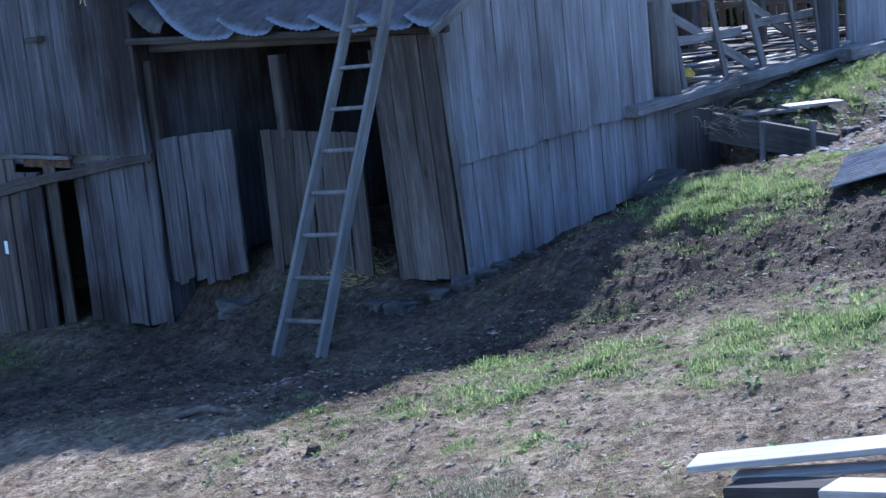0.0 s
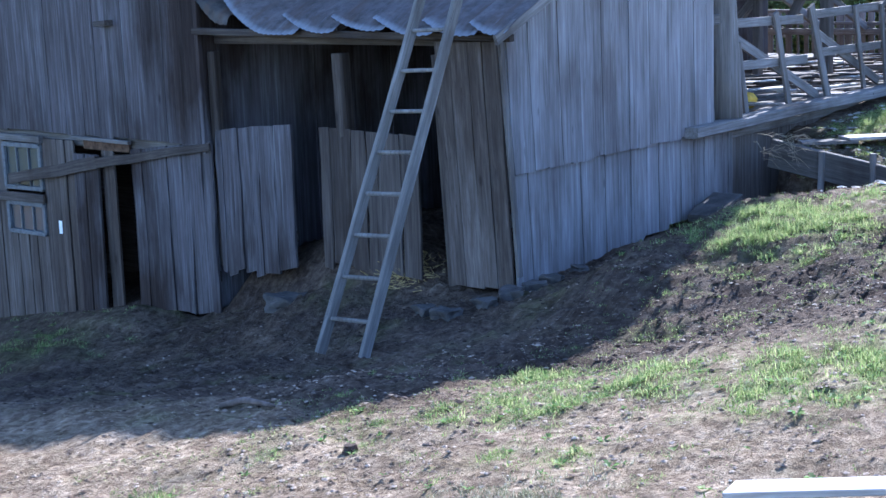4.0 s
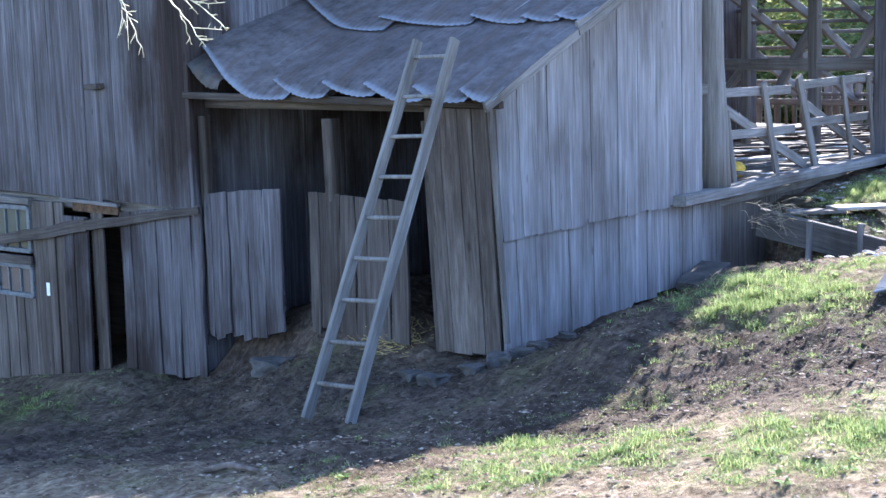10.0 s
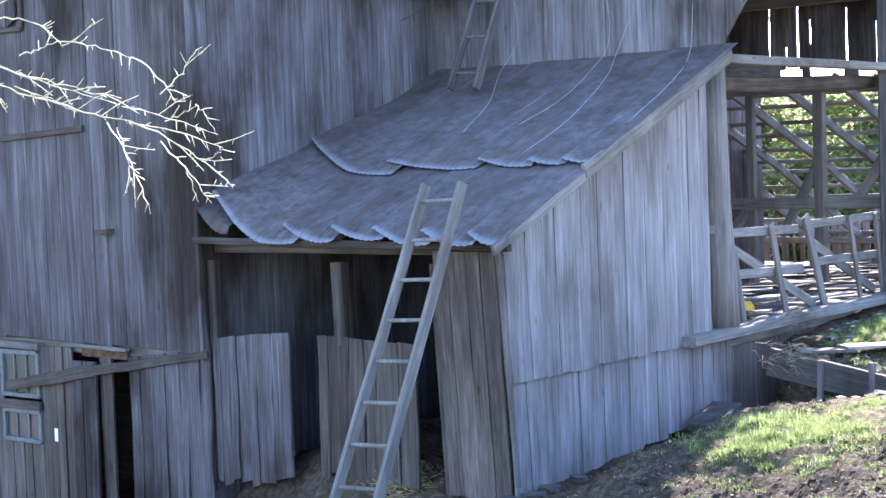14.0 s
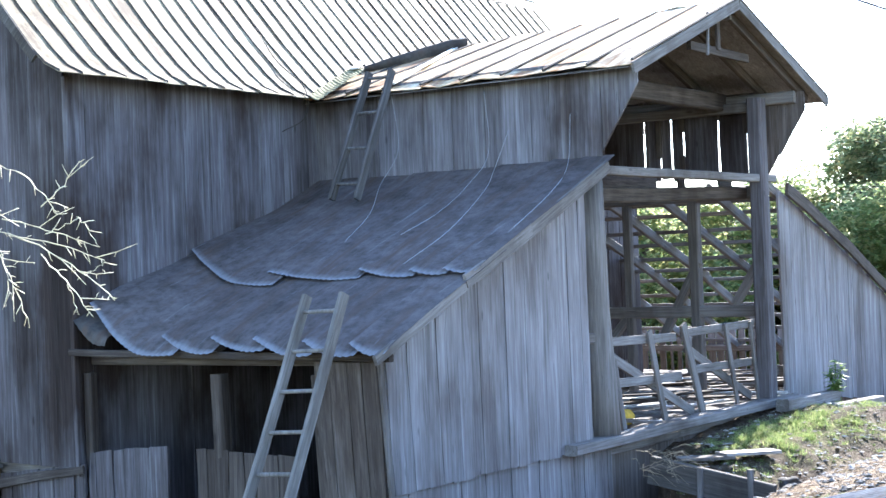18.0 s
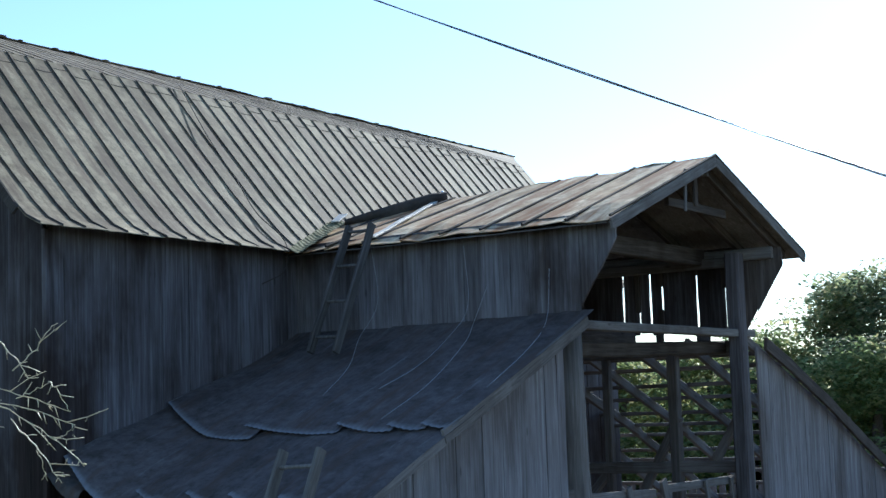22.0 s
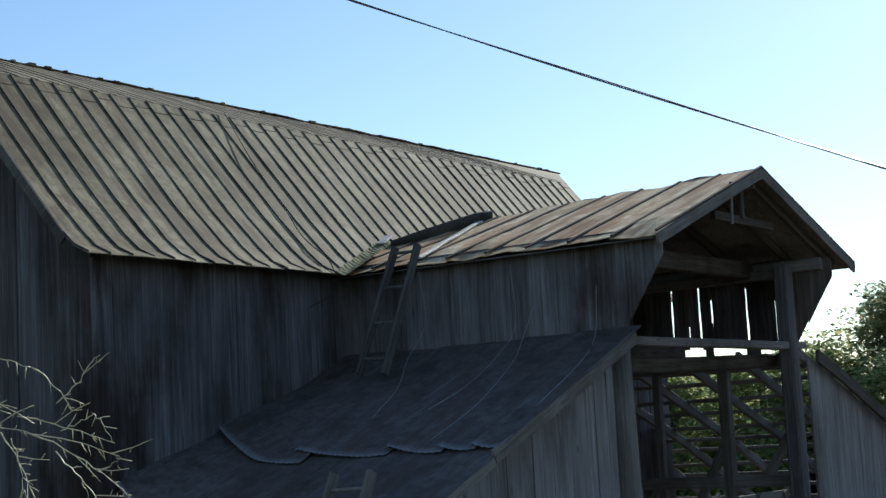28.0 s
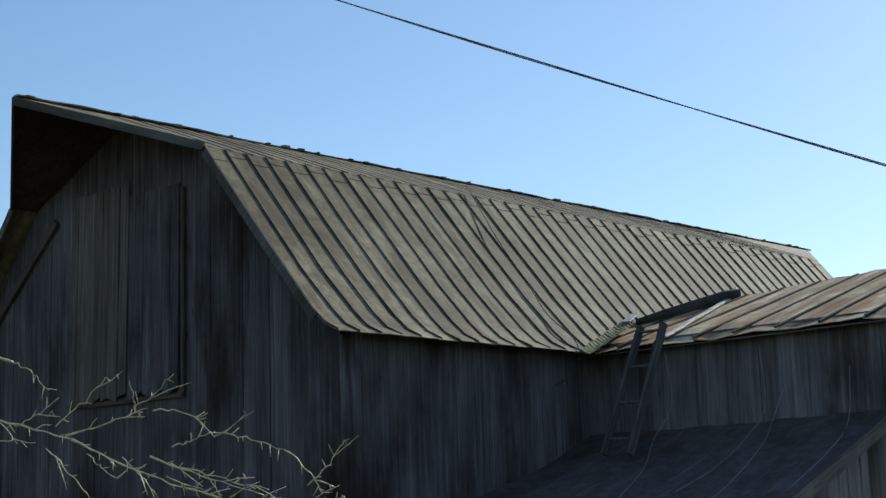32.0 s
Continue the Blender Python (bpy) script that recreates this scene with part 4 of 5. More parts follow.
board_wall(low, "x", XF + 0.02, 12.93, 13.57, foot_z, lambda u: -0.02, -1, 0.16, 0.012, BOARD_BROWN)
board_wall(low, "x", XF + 0.02, 13.57, YB, foot_z, lambda u: 0.98, -1, 0.18, 0.008, BOARD_BROWN)
bar("lintel", (XF - 0.03, 11.55, 1.0), (XF - 0.03, 12.4, 1.02), 0.05, 0.035, BEAM_Y, barn)
bar("head_panel", (XF + 0.03, 11.62, 0.945), (XF + 0.03, 12.3, 0.955), 0.02, 0.1, plain("rusty_brown_board", (0.1, 0.062, 0.04), 0.85, 0.1, 18.0, 0.5), barn, label="rusty brown board over the doorway")
bar("rail", (XF - 0.07, 13.43, 0.55), (XF - 0.06, 12.0, 0.79), 0.035, 0.11, DARK_Y, barn, segs=5, wob=0.01, taper=1.15)
bar("rail", (XF - 0.08, 12.05, 0.78), (XF - 0.06, 10.4, 1.02), 0.035, 0.1, DARK_Y, barn, segs=6, wob=0.012, taper=0.7)
bar("rail", (XF - 0.05, 14.4, 0.34), (XF - 0.05, 12.9, 0.38), 0.03, 0.09, DARK_Y, barn, segs=3, wob=0.008)
mk("notice", *prism((XF - 0.02, 12.71, 0.03), (XF - 0.02, 12.71, 0.16), 0.05, 0.008, up=(1, 0, 0)), WHITE, barn, "small white tag")


SASH = plain("flaking_paint", (0.14, 0.14, 0.138), 0.8, 0.2, 25.0, 0.3)


def sash(z0, z1, y0, y1):
    """A window sash with three panes across."""
    win = bar("window_frame", (XF - 0.01, y0, z1), (XF - 0.01, y1, z1), 0.05, 0.05, SASH, barn, label="flaking white window sash")
    for a, b2 in (((y0, z0), (y1, z0)), ((y0, z0), (y0, z1)), ((y1, z0), (y1, z1))):
        bar("stile", (XF - 0.012, *a), (XF - 0.012, *b2), 0.045, 0.045, SASH, win, up=(1, 0, 0))
    for k in (1, 2):
        yv = y0 + (y1 - y0) * k / 3
        bar("muntin", (XF - 0.012, yv, z0), (XF - 0.012, yv, z1), 0.018, 0.02, SASH, win, up=(1, 0, 0))
    for k in range(3):
        ya, yb2 = y0 + (y1 - y0) * k / 3 + 0.01, y0 + (y1 - y0) * (k + 1) / 3 - 0.01
        bar("pane", (XF + 0.0, ya, (z0 + z1) / 2), (XF + 0.0, yb2, (z0 + z1) / 2), 0.006, z1 - z0, GLASS, win, label="dull grey glass")


sash(0.46, 0.90, 12.96, 13.55)
sash(0.0, 0.30, 12.96, 13.55)
bar("window_head", (XF - 0.03, 12.9, 0.97), (XF - 0.03, 13.62, 0.98), 0.06, 0.07, BEAM_Y, barn)


def plank_door(name, y0, y1, z0, z1, tilt, label, xk=XF, mat=BOARD):
    """A door of upright boards on two ledges, standing a little open."""
    d = thing(name, (xk, y0, z0), label, "door")
    for z in (z0 + 0.25, z1 - 0.3):
        bar("ledge", (xk + 0.03, y0 + 0.03, z), (xk + 0.03 - tilt, y1 - 0.03, z), 0.03, 0.1, BEAM_Y, d)
    u = y0
    while u < y1 - 0.03:
        w = min(random.uniform(0.12, 0.19), y1 - u)
        t = (u + w / 2 - y0) / (y1 - y0)
        board(d, "x", xk - 0.01 - tilt * t, u + 0.003, u + w - 0.003, z0 + random.uniform(-0.03, 0.06), z0 + random.uniform(-0.03, 0.06),
              z1 + random.uniform(-0.012, 0.012), z1 + random.uniform(-0.012, 0.012), -1, 0.024, mat, 0.006, 0.03)
        u += w
    return d


def old_door(name, y0, y1, foot, head, label, xk, mat, wide=0.17, splits=0.012):
    """A weathered door of split, uneven boards; foot and head give its lower and upper edge at y."""
    d = thing(name, (xk, (y0 + y1) / 2, foot((y0 + y1) / 2)), label, "door")
    for f in (0.22, 0.8):
        za, zb = (foot(v) + (head(v) - foot(v)) * f for v in (y0 + 0.04, y1 - 0.04))
        bar("ledge", (xk + 0.035, y0 + 0.04, za), (xk + 0.035, y1 - 0.04, zb), 0.03, 0.1, DARK_Y, d)
    u = y0
    while u < y1 - 0.03:
        w = min(wide * random.uniform(0.6, 1.35), y1 - u)
        if y1 - u - w < 0.06:
            w = y1 - u
        r = random.uniform(-0.05, 0.04)
        board(d, "x", xk, u + 0.002, u + w - 0.002, foot(u) + r, foot(u + w) + r + random.uniform(-0.03, 0.03), head(u) + random.uniform(-0.008, 0.008), head(u + w) + random.uniform(-0.008, 0.008),
              -1, 0.024, mat, splits, random.uniform(-0.01, 0.02))
        u += w
    return d


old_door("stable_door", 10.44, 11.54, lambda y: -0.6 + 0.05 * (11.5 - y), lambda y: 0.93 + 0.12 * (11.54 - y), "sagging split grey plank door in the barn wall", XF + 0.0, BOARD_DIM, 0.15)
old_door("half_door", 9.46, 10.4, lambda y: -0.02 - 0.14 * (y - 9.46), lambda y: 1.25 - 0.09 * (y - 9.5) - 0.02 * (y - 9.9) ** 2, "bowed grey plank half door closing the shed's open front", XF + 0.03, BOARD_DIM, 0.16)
# partition takes the dark wood too, shade included in its colour
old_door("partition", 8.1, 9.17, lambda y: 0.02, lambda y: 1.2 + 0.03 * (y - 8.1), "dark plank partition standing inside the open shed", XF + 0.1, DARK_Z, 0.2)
for ya, za, ln in ((13.33, 3.06, 1.3),):
    bar("hay_door_rail", (XF - 0.05, ya, za), (XF - 0.05, ya - ln, za + 0.06), 0.04, 0.06, DARK_Y, barn, segs=2, wob=0.004)
bar("ledge", (XF - 0.07, 11.83, 2.12), (XF - 0.07, 11.66, 2.13), 0.12, 0.05, DARK_Y, barn)
bar("loft_door_rail", (XF - 0.06, 15.0, 4.16), (XF - 0.06, 12.9, 4.14), 0.04, 0.05, DARK_Y, barn)
bar("hood_brace", (XF - 0.06, 16.6, 5.28), (XF - 0.06, 15.3, 6.3), 0.05, 0.1, DARK_Y, barn)
bar("loft_door_stile", (XF - 0.06, 12.9, 4.15), (XF - 0.06, 12.9, 6.3), 0.03, 0.05, DARK_Z, barn, up=(0, 1, 0))
plank_door("loft_door", 12.95, 13.83, 4.18, 6.35, 0.0, "grey plank loft door closed under the hay hood", XF - 0.03, BOARD_DIM)
# proud dark panel in place of the recess, whose shade it holds as colour
plank_door("loft_door", 13.86, 14.9, 4.18, 6.5, 0.0, "dark plank panel for the shaded loft door recess", XF - 0.03, BOARD_BROWN)

# ------------------------------------------------------------------ loose gate of slats in the open bay
gate = thing("slat_gate", (15.3, YE + 0.1, 0.98), "broken grey slat gate leaning in the open bay", "gate")
YS = YE + 0.06
for (xa, za), (xb, zb), w in (((14.58, 1.0), (14.27, 1.95), 0.09), ((15.49, 0.98), (15.07, 1.98), 0.12), ((16.41, 0.97), (16.15, 1.93), 0.07), ((17.0, 1.0), (16.85, 1.92), 0.06), ((13.67, 0.98), (13.5, 1.7), 0.08)):
    bar("slat", (xa, YS, za), (xb, YS, zb), w, 0.03, BEAM_Z, gate, up=(0, 1, 0))
for (xa, za), (xb, zb) in (((13.4, 1.89), (14.95, 1.85)), ((15.1, 1.88), (17.0, 1.89)), ((13.4, 1.48), (15.05, 1.43)), ((15.25, 1.48), (17.0, 1.45))):
    bar("rail", (xa, YS + 0.04, za), (xb, YS + 0.04, zb), 0.03, 0.09, BEAM_X, gate)
for (xa, za), (xb, zb) in (((13.47, 1.78), (15.4, 1.02)), ((15.26, 1.72), (16.95, 1.05))):
    bar("brace", (xa, YS + 0.08, za), (xb, YS + 0.08, zb), 0.03, 0.1, BEAM_X, gate)

# scattered boards and rags on the wing's floor
rb = random.Random(7)
for i in range(80):
    x, y, a, ln = rb.uniform(14.0, 20.5), rb.uniform(7.6, 10.2), -0.63 + rb.gauss(0, 0.4), rb.uniform(0.4, 1.5)
    z = 0.935 + rb.uniform(0.0, 0.16)
    dx, dy = math.cos(a) * ln / 2, math.sin(a) * ln / 2
    b2 = bar("loose_board", (x - dx, y - dy, z), (x + dx, y + dy, z + rb.uniform(-0.01, 0.03)), rb.uniform(0.08, 0.2), 0.025, rb.choice((PLANK, BEAM_X, BEAM_X, DARK_X)), None)
    tagged(b2, "short sun-bleached loose board lying on the barn floor", "board", "loose boards on the floor")
rag = mk("rag", *tube([(14.5, 7.75, 0.97), (14.62, 7.8, 1.03), (14.78, 7.76, 1.01), (14.95, 7.85, 0.97)], [0.05, 0.1, 0.09, 0.03], 7), YELLOW, None, smooth=True)
tagged(rag, "crumpled yellow rag on the barn floor boards", "rag")

# ------------------------------------------------------------------ lifted sheet and valley of the wing roof
vs, fs = [], []
edge = [Vector(p) for p in ((14.42, 10.8), (14.53, 10.55), (14.6, 10.3), (14.83, 10.15), (15.12, 10.05), (15.36, 9.98))]
PROFILE = ((0.03, 0.03), (0.0, 0.12), (0.0, 0.2), (0.03, 0.235), (0.08, 0.2), (0.16, 0.05))
for i, e in enumerate(edge):
    k = (0.35, 0.5, 0.62, 0.66, 0.66, 0.5)[i]
    for dx, dz in PROFILE:
        x, y = e.x + dx, e.y + dx * 0.6
        vs.append((x, y, wing_top(x, y) + dz * k + 0.01))
for i in range(len(edge) - 1):
    for j in range(5):
        a = i * 6 + j
        fs.append((a, a + 1, a + 7, a + 6))
mk("lifted_sheet", vs, fs, TIN_SEAM, wroof, "dark roofing sheet curled up by the wind", smooth=True)
MOSS = plain("mossy_tin", (0.2, 0.185, 0.095), 0.85, 0.15, 30, 0.5)
vs, fs = [], []
for i in range(97):
    t = i / 96
    a = Vector((12.74, 10.27, 4.5)).lerp(Vector((14.35, 10.86, 5.03)), t)
    b2 = Vector((12.62, 10.02, 4.43)).lerp(Vector((14.05, 10.52, 4.9)), t)
    for j in range(5):
        p = a.lerp(b2, j / 4)
        p.z += 0.03 + 0.0035 * math.sin(i * 1.25) + 0.012 * noise.noise((i * 0.09, j * 0.5, 4)) - 0.03 * math.sin(math.pi * j / 4) * (1 - t)
        vs.append(p)
for i in range(96):
    for j in range(4):
        a = i * 5 + j
        fs.append((a, a + 1, a + 6, a + 5))
mk("valley_strip", vs, fs, MOSS, wroof, "ribbed mossy tin strip lining the valley", smooth=True)

STRIP = plain("pale_flashing", (0.62, 0.58, 0.5), 0.6, 0.3, 14.0, 0.3)
bar("flashing", (15.3, 10.08, wing_top(15.3, 10.08) + 0.05), (13.05, 9.42, wing_top(13.05, 9.42) + 0.05), 0.06, 0.02, STRIP, wroof, label="pale loose flashing strip", segs=5, wob=0.008)
mk("knob", *tube([(15.36, 10.06, 5.26), (15.36, 10.06, 5.31), (15.37, 10.05, 5.35), (15.37, 10.05, 5.38)], [0.02, 0.035, 0.03, 0.012], 8), WHITE, wroof, "small white insulator knob", smooth=True)
bar("loose_scrap", (14.0, 10.62, 4.95), (14.3, 10.72, 5.07), 0.1, 0.015, STRIP, wroof, label="bent pale scrap of tin")

# wires lying over the roofs
def wire(points, r, label, mat=WIRE):
    """A wire that swings smoothly through its points."""
    p = [Vector(v) for v in points]
    p = [p[0] * 2 - p[1]] + p + [p[-1] * 2 - p[-2]]
    line = []
    for k in range(1, len(p) - 2):
        for q in range(6):
            t = q / 6
            a, b2, c, d = p[k - 1:k + 3]
            line.append(0.5 * (2 * b2 + (c - a) * t + (2 * a - 5 * b2 + 4 * c - d) * t * t + (3 * b2 - a - 3 * c + d) * t ** 3))
    w = mk("wire", *tube(line + [p[-2]], r, 5), mat, None, smooth=True)
    return tagged(w, label, "wire", "wires over the roofs")


def on_shed(x, y):
    return (x, y, shed_z(x, y) + 0.135)


wire([(12.98, 9.38, 4.45), (12.95, 9.3, 3.9)] + [on_shed(x, y) for x, y in ((12.75, 9.4), (11.97, 8.96), (11.28, 8.74))], 0.0032, "thin pale wire hanging down over the shed roof")
wire([(13.05, 8.3, 4.4), (13.06, 8.28, 3.8)] + [on_shed(x, y) for x, y in ((12.6, 8.23), (11.91, 8.11), (11.38, 8.18))], 0.0032, "thin pale wire lying across the shed roof")
wire([(13.08, 8.05, 4.0)] + [on_shed(x, y) for x, y in ((12.95, 8.15), (12.42, 7.93), (11.45, 7.69), (10.72, 7.69))], 0.0032, "thin pale wire looping down the dark roof")
wire([(13.08, 7.35, 4.1)] + [on_shed(x, y) for x, y in ((12.9, 7.3), (12.2, 7.1), (11.3, 7.0))], 0.0032, "thin pale wire along the shed roof edge")
wire([(13.19, 12.2, 6.62), (12.96, 11.58, 5.92), (12.88, 11.08, 5.33), (12.8, 10.75, 4.95), (12.83, 10.4, 4.62), (12.7, 10.3, 4.3), (12.5, 10.45, 4.15)], 0.006, "dark cable running down the seamed roof", TIN_SEAM)

# ------------------------------------------------------------------ stones and small things by the walls
def stone(x, y, r, flat=0.6, sink=0.3, mat=STONE, name="stone", label="rough grey field stone at the foot of the wall"):
    bm = bmesh.new()
    bmesh.ops.create_icosphere(bm, subdivisions=3, radius=r)
    k = random.uniform(0, 50)
    for v in bm.verts:
        n = 1 + 0.42 * noise.noise(v.co * (1.5 / r) + Vector((k, 0, 0))) + 0.06 * noise.noise(v.co * (5 / r) + Vector((k, 3, 0)))
        c = [max(-0.66 * r, min(0.66 * r, w)) * n for w in v.co]
        v.co = Vector((c[0] * 1.35, c[1], c[2] * flat * 1.2))
    me = bpy.data.meshes.new(name)
    bm.to_mesh(me)
    bm.free()
    me.materials.append(mat)
    ob = new(name, me)
    ob.location = (x, y, ground_z(x, y) + r * flat * (1 - sink * 1.6))
    ob.rotation_euler = (0, 0, random.uniform(0, 3))
    return tagged(ob, label, "stone", "stones by the shed")


for x, y, r in ((9.05, 7.32, 0.12), (9.3, 7.12, 0.1), (9.5, 7.04, 0.13), (9.75, 7.0, 0.1), (10.0, 7.0, 0.11), (9.2, 7.65, 0.1), (10.4, 7.0, 0.08), (9.3, 9.3, 0.17), (13.75, 5.52, 0.14), (13.6, 5.3, 0.1), (13.95, 5.65, 0.12), (13.2, 5.75, 0.09), (12.95, 6.1, 0.07)):
    stone(x, y, r, 0.55, 0.5)
slab = mk("stone_slab", *prism((12.25, 6.9, 0.22), (12.78, 6.93, 0.34), 0.3, 0.07, segs=3, wob=0.012), STONE, None, "")
tagged(slab, "flat stone slab jutting from the shed's foot", "stone")

hay = thing("hay_heap", (9.8, 8.4, ground_z(9.8, 8.4)), "small heap of yellow hay just inside the shed", "hay")
items = []
for i in range(420):
    p = Vector((random.gauss(9.8, 0.09), random.gauss(8.36, 0.13), 0))
    p.z = ground_z(p.x, p.y) + 0.015 + 0.1 * math.exp(-((p.x - 9.8) / 0.1) ** 2 - ((p.y - 8.4) / 0.12) ** 2) * random.random()
    d = Vector((random.uniform(-1, 1), random.uniform(-1, 1), random.uniform(-0.1, 0.7))).normalized() * random.uniform(0.04, 0.11)
    items.append(([p, p + d, p + d + Vector((0, 0, 0.004)), p + Vector((0.003, 0, 0.004))], [(0, 1, 2, 3)]))
tagged(mk("straw", *join(items), HAY, hay), kind="stuff")

stick = mk("stick", *tube([(x, y, ground_z(x, y) + h) for x, y, h in ((5.77, 6.33, 0.015), (5.81, 6.18, 0.035), (5.79, 6.05, 0.025), (5.76, 5.89, 0.012))], [0.018, 0.021, 0.016, 0.01], 7), TRUNK, None, smooth=True)
tagged(stick, "crooked bare stick lying on the shaded yard", "stick")

# retaining plank, cover boards and log on the bank
def lying(name, a, b, w, h, mat, label, cat, group=""):
    return tagged(bar(name, a, b, w, h, mat, None, segs=3, wob=0.004), label, cat, group)


lying("retaining_plank", (13.38, 6.80, 0.68), (13.42, 5.58, 0.45), 0.07, 0.27, FASCIA_Y, "grey old plank set on edge in the bank", "plank")
lying("cover_board", (13.62, 6.62, 0.76), (13.95, 6.2, 0.75), 0.2, 0.03, BEAM_X, "flat bleached board lying over the hollow", "board", "boards on the bank")
lying("cover_board", (13.9, 6.3, 0.78), (14.4, 5.95, 0.76), 0.22, 0.03, PLANK, "flat bleached board lying over the hollow", "board", "boards on the bank")
lying("log", (16.7, 6.8, 0.97), (18.2, 6.75, 0.95), 0.16, 0.14, BEAM_X, "dark old timber lying along the wall's foot", "log")
lying("log", (17.6, 6.55, 0.85), (19.4, 6.6, 0.78), 0.14, 0.12, BEAM_X, "dark old timber lying in the grass", "log")
for x, y in ((13.32, 6.27), (13.36, 5.78)):
    lying("stake", (x, y, 0.1), (x + 0.02, y, 0.72), 0.05, 0.05, BEAM_Z, "short upright stake in the bank", "stake", "stakes in the bank")


tin_sheet = thing("tin_sheet", (10.0, 3.4, ground_z(10.0, 3.4)), "loose corrugated tin sheet lying on the slope", "tin sheet")
vs, fs = [], []
ex, ey = Vector((1.26, 0.38, 0.005)), Vector((0.42, -0.91, 0.17))
for i in range(121):
    for j in range(9):
        p = Vector((9.40, 3.97, 0.855)) + ex * (i / 120) + ey * (1.9 * j / 8)
        p.z += 0.013 * math.sin(i / 120 * 2 * math.pi * 17) + 0.02 * math.sin(j * 0.7)
        vs.append(p)
for i in range(120):
    for j in range(8):
        a = i * 9 + j
        fs.append((a, a + 1, a + 10, a + 9))
mk("sheet", vs, fs, TIN_LOOSE, tin_sheet, smooth=True)

# ------------------------------------------------------------------ lumber stack in the foreground
def pile(a, b, w, h, mat, label):
    return lying("plank", a, b, w, h, mat, label, "plank", "planks of the lumber stack")


gzn = lambda x, y, d: (x, y, ground_z(x, y) + d)
pile(gzn(3.734, 3.393, 0.1), gzn(3.694, 1.005, 0.1), 0.12, 0.034, PLANK_Y, "long bleached plank on top of the stack")
pile(gzn(3.473, 3.466, 0.1), gzn(3.406, 1.012, 0.1), 0.15, 0.036, PLANK_GREY, "long grey plank with a worn square end")
pile(gzn(3.611, 3.491, 0.062), gzn(3.598, 2.526, 0.062), 0.14, 0.02, PLANK_GREY, "grey board end lying low between planks")
# three dark boards stand in for shade between and under the planks
pile(gzn(3.602, 3.074, 0.012), gzn(3.559, 1.013, 0.012), 0.26, 0.02, DARK_Y, "dark strip in the stack's gap, for the shade there")
pile(gzn(3.730, 3.336, 0.05), gzn(3.698, 1.028, 0.05), 0.1, 0.062, DARK_Y, "dark board under a long plank, coloured for the shade")
pile(gzn(3.479, 3.407, 0.048), gzn(3.419, 1.035, 0.048), 0.11, 0.062, DARK_Y, "dark board under a long plank, coloured for the shade")
pile(gzn(3.357, 3.494, 0.05), gzn(3.322, 1.118, 0.05), 0.14, 0.04, PLANK_GREY, "grey low board at the stack's edge")
pile(gzn(3.316, 3.564, 0.035), gzn(3.529, 3.483, 0.035), 0.11, 0.07, PLANK, "short timber block carrying the planks")
pile(gzn(3.229, 3.489, 0.02), gzn(3.346, 3.448, 0.02), 0.1, 0.05, PLANK, "short pale timber offcut under the stack")
pile(gzn(3.313, 2.485, 0.025), gzn(3.846, 2.504, 0.025), 0.1, 0.06, BEAM_X, "short timber block carrying the planks")
pile(gzn(3.233, 1.430, 0.025), gzn(3.755, 1.455, 0.025), 0.1, 0.06, BEAM_X, "short timber block carrying the planks")
pile(gzn(3.942, 3.268, 0.012), gzn(3.981, 2.736, 0.012), 0.1, 0.012, PLANK_GREY, "split grey board scrap in the dirt")
pile(gzn(4.006, 3.108, 0.02), gzn(3.928, 2.673, 0.03), 0.07, 0.012, PLANK_GREY, "thin split board scrap in the dirt")
pile(gzn(4.090, 3.081, 0.02), gzn(4.023, 2.778, 0.015), 0.05, 0.01, PLANK_Y, "pale split board scrap in the dirt")
pile(gzn(3.882, 2.806, 0.04), gzn(3.880, 2.352, 0.025), 0.09, 0.012, PLANK_Y, "pale thin splintered board beside the planks")
pile(gzn(3.667, 1.862, 0.05), gzn(3.529, 1.012, 0.05), 0.1, 0.025, PLANK_Y, "pale board lying between the planks")
pile(gzn(3.543, 1.750, 0.085), gzn(3.403, 0.963, 0.085), 0.09, 0.022, PLANK_Y, "pale board slanting over the grey plank")
pile(gzn(4.246, 2.301, 0.1), gzn(4.477, 0.887, 0.1), 0.135, 0.022, PLANK_Y, "bright sun-bleached plank lying across others")
pile(gzn(4.240, 2.144, 0.06), gzn(4.300, 0.893, 0.06), 0.08, 0.014, PLANK_GREY, "thin grey plank under the bright one")
pile(gzn(4.162, 2.117, 0.03), gzn(4.048, 0.901, 0.03), 0.12, 0.07, DARK_Y, "dark rotten timber under the planks")
pile(gzn(4.043, 1.753, 0.08), gzn(3.934, 0.900, 0.08), 0.13, 0.025, PLANK_Y, "short pale plank with a cut end")
for x, y, r in ((3.474, 2.982, 0.006), (3.448, 1.973, 0.007), (3.626, 3.264, 0.009), (3.602, 3.108, 0.007), (3.760, 3.010, 0.005)):
    c = stone(x, y, r, 0.6, 0.2, STONE, "dirt_lump", "small dark lump of dirt lying on a plank")
    c.location.z = ground_z(x, y) + 0.12 + r * 0.3 if x < 3.55 or x > 3.7 else ground_z(x, y) + 0.075

# ------------------------------------------------------------------ broad-leaved weed by the wall
weed = thing("weed", (18.2, 6.72, 0.95), "bright broad-leaved weed growing by the shed wall", "weed")
stems = []
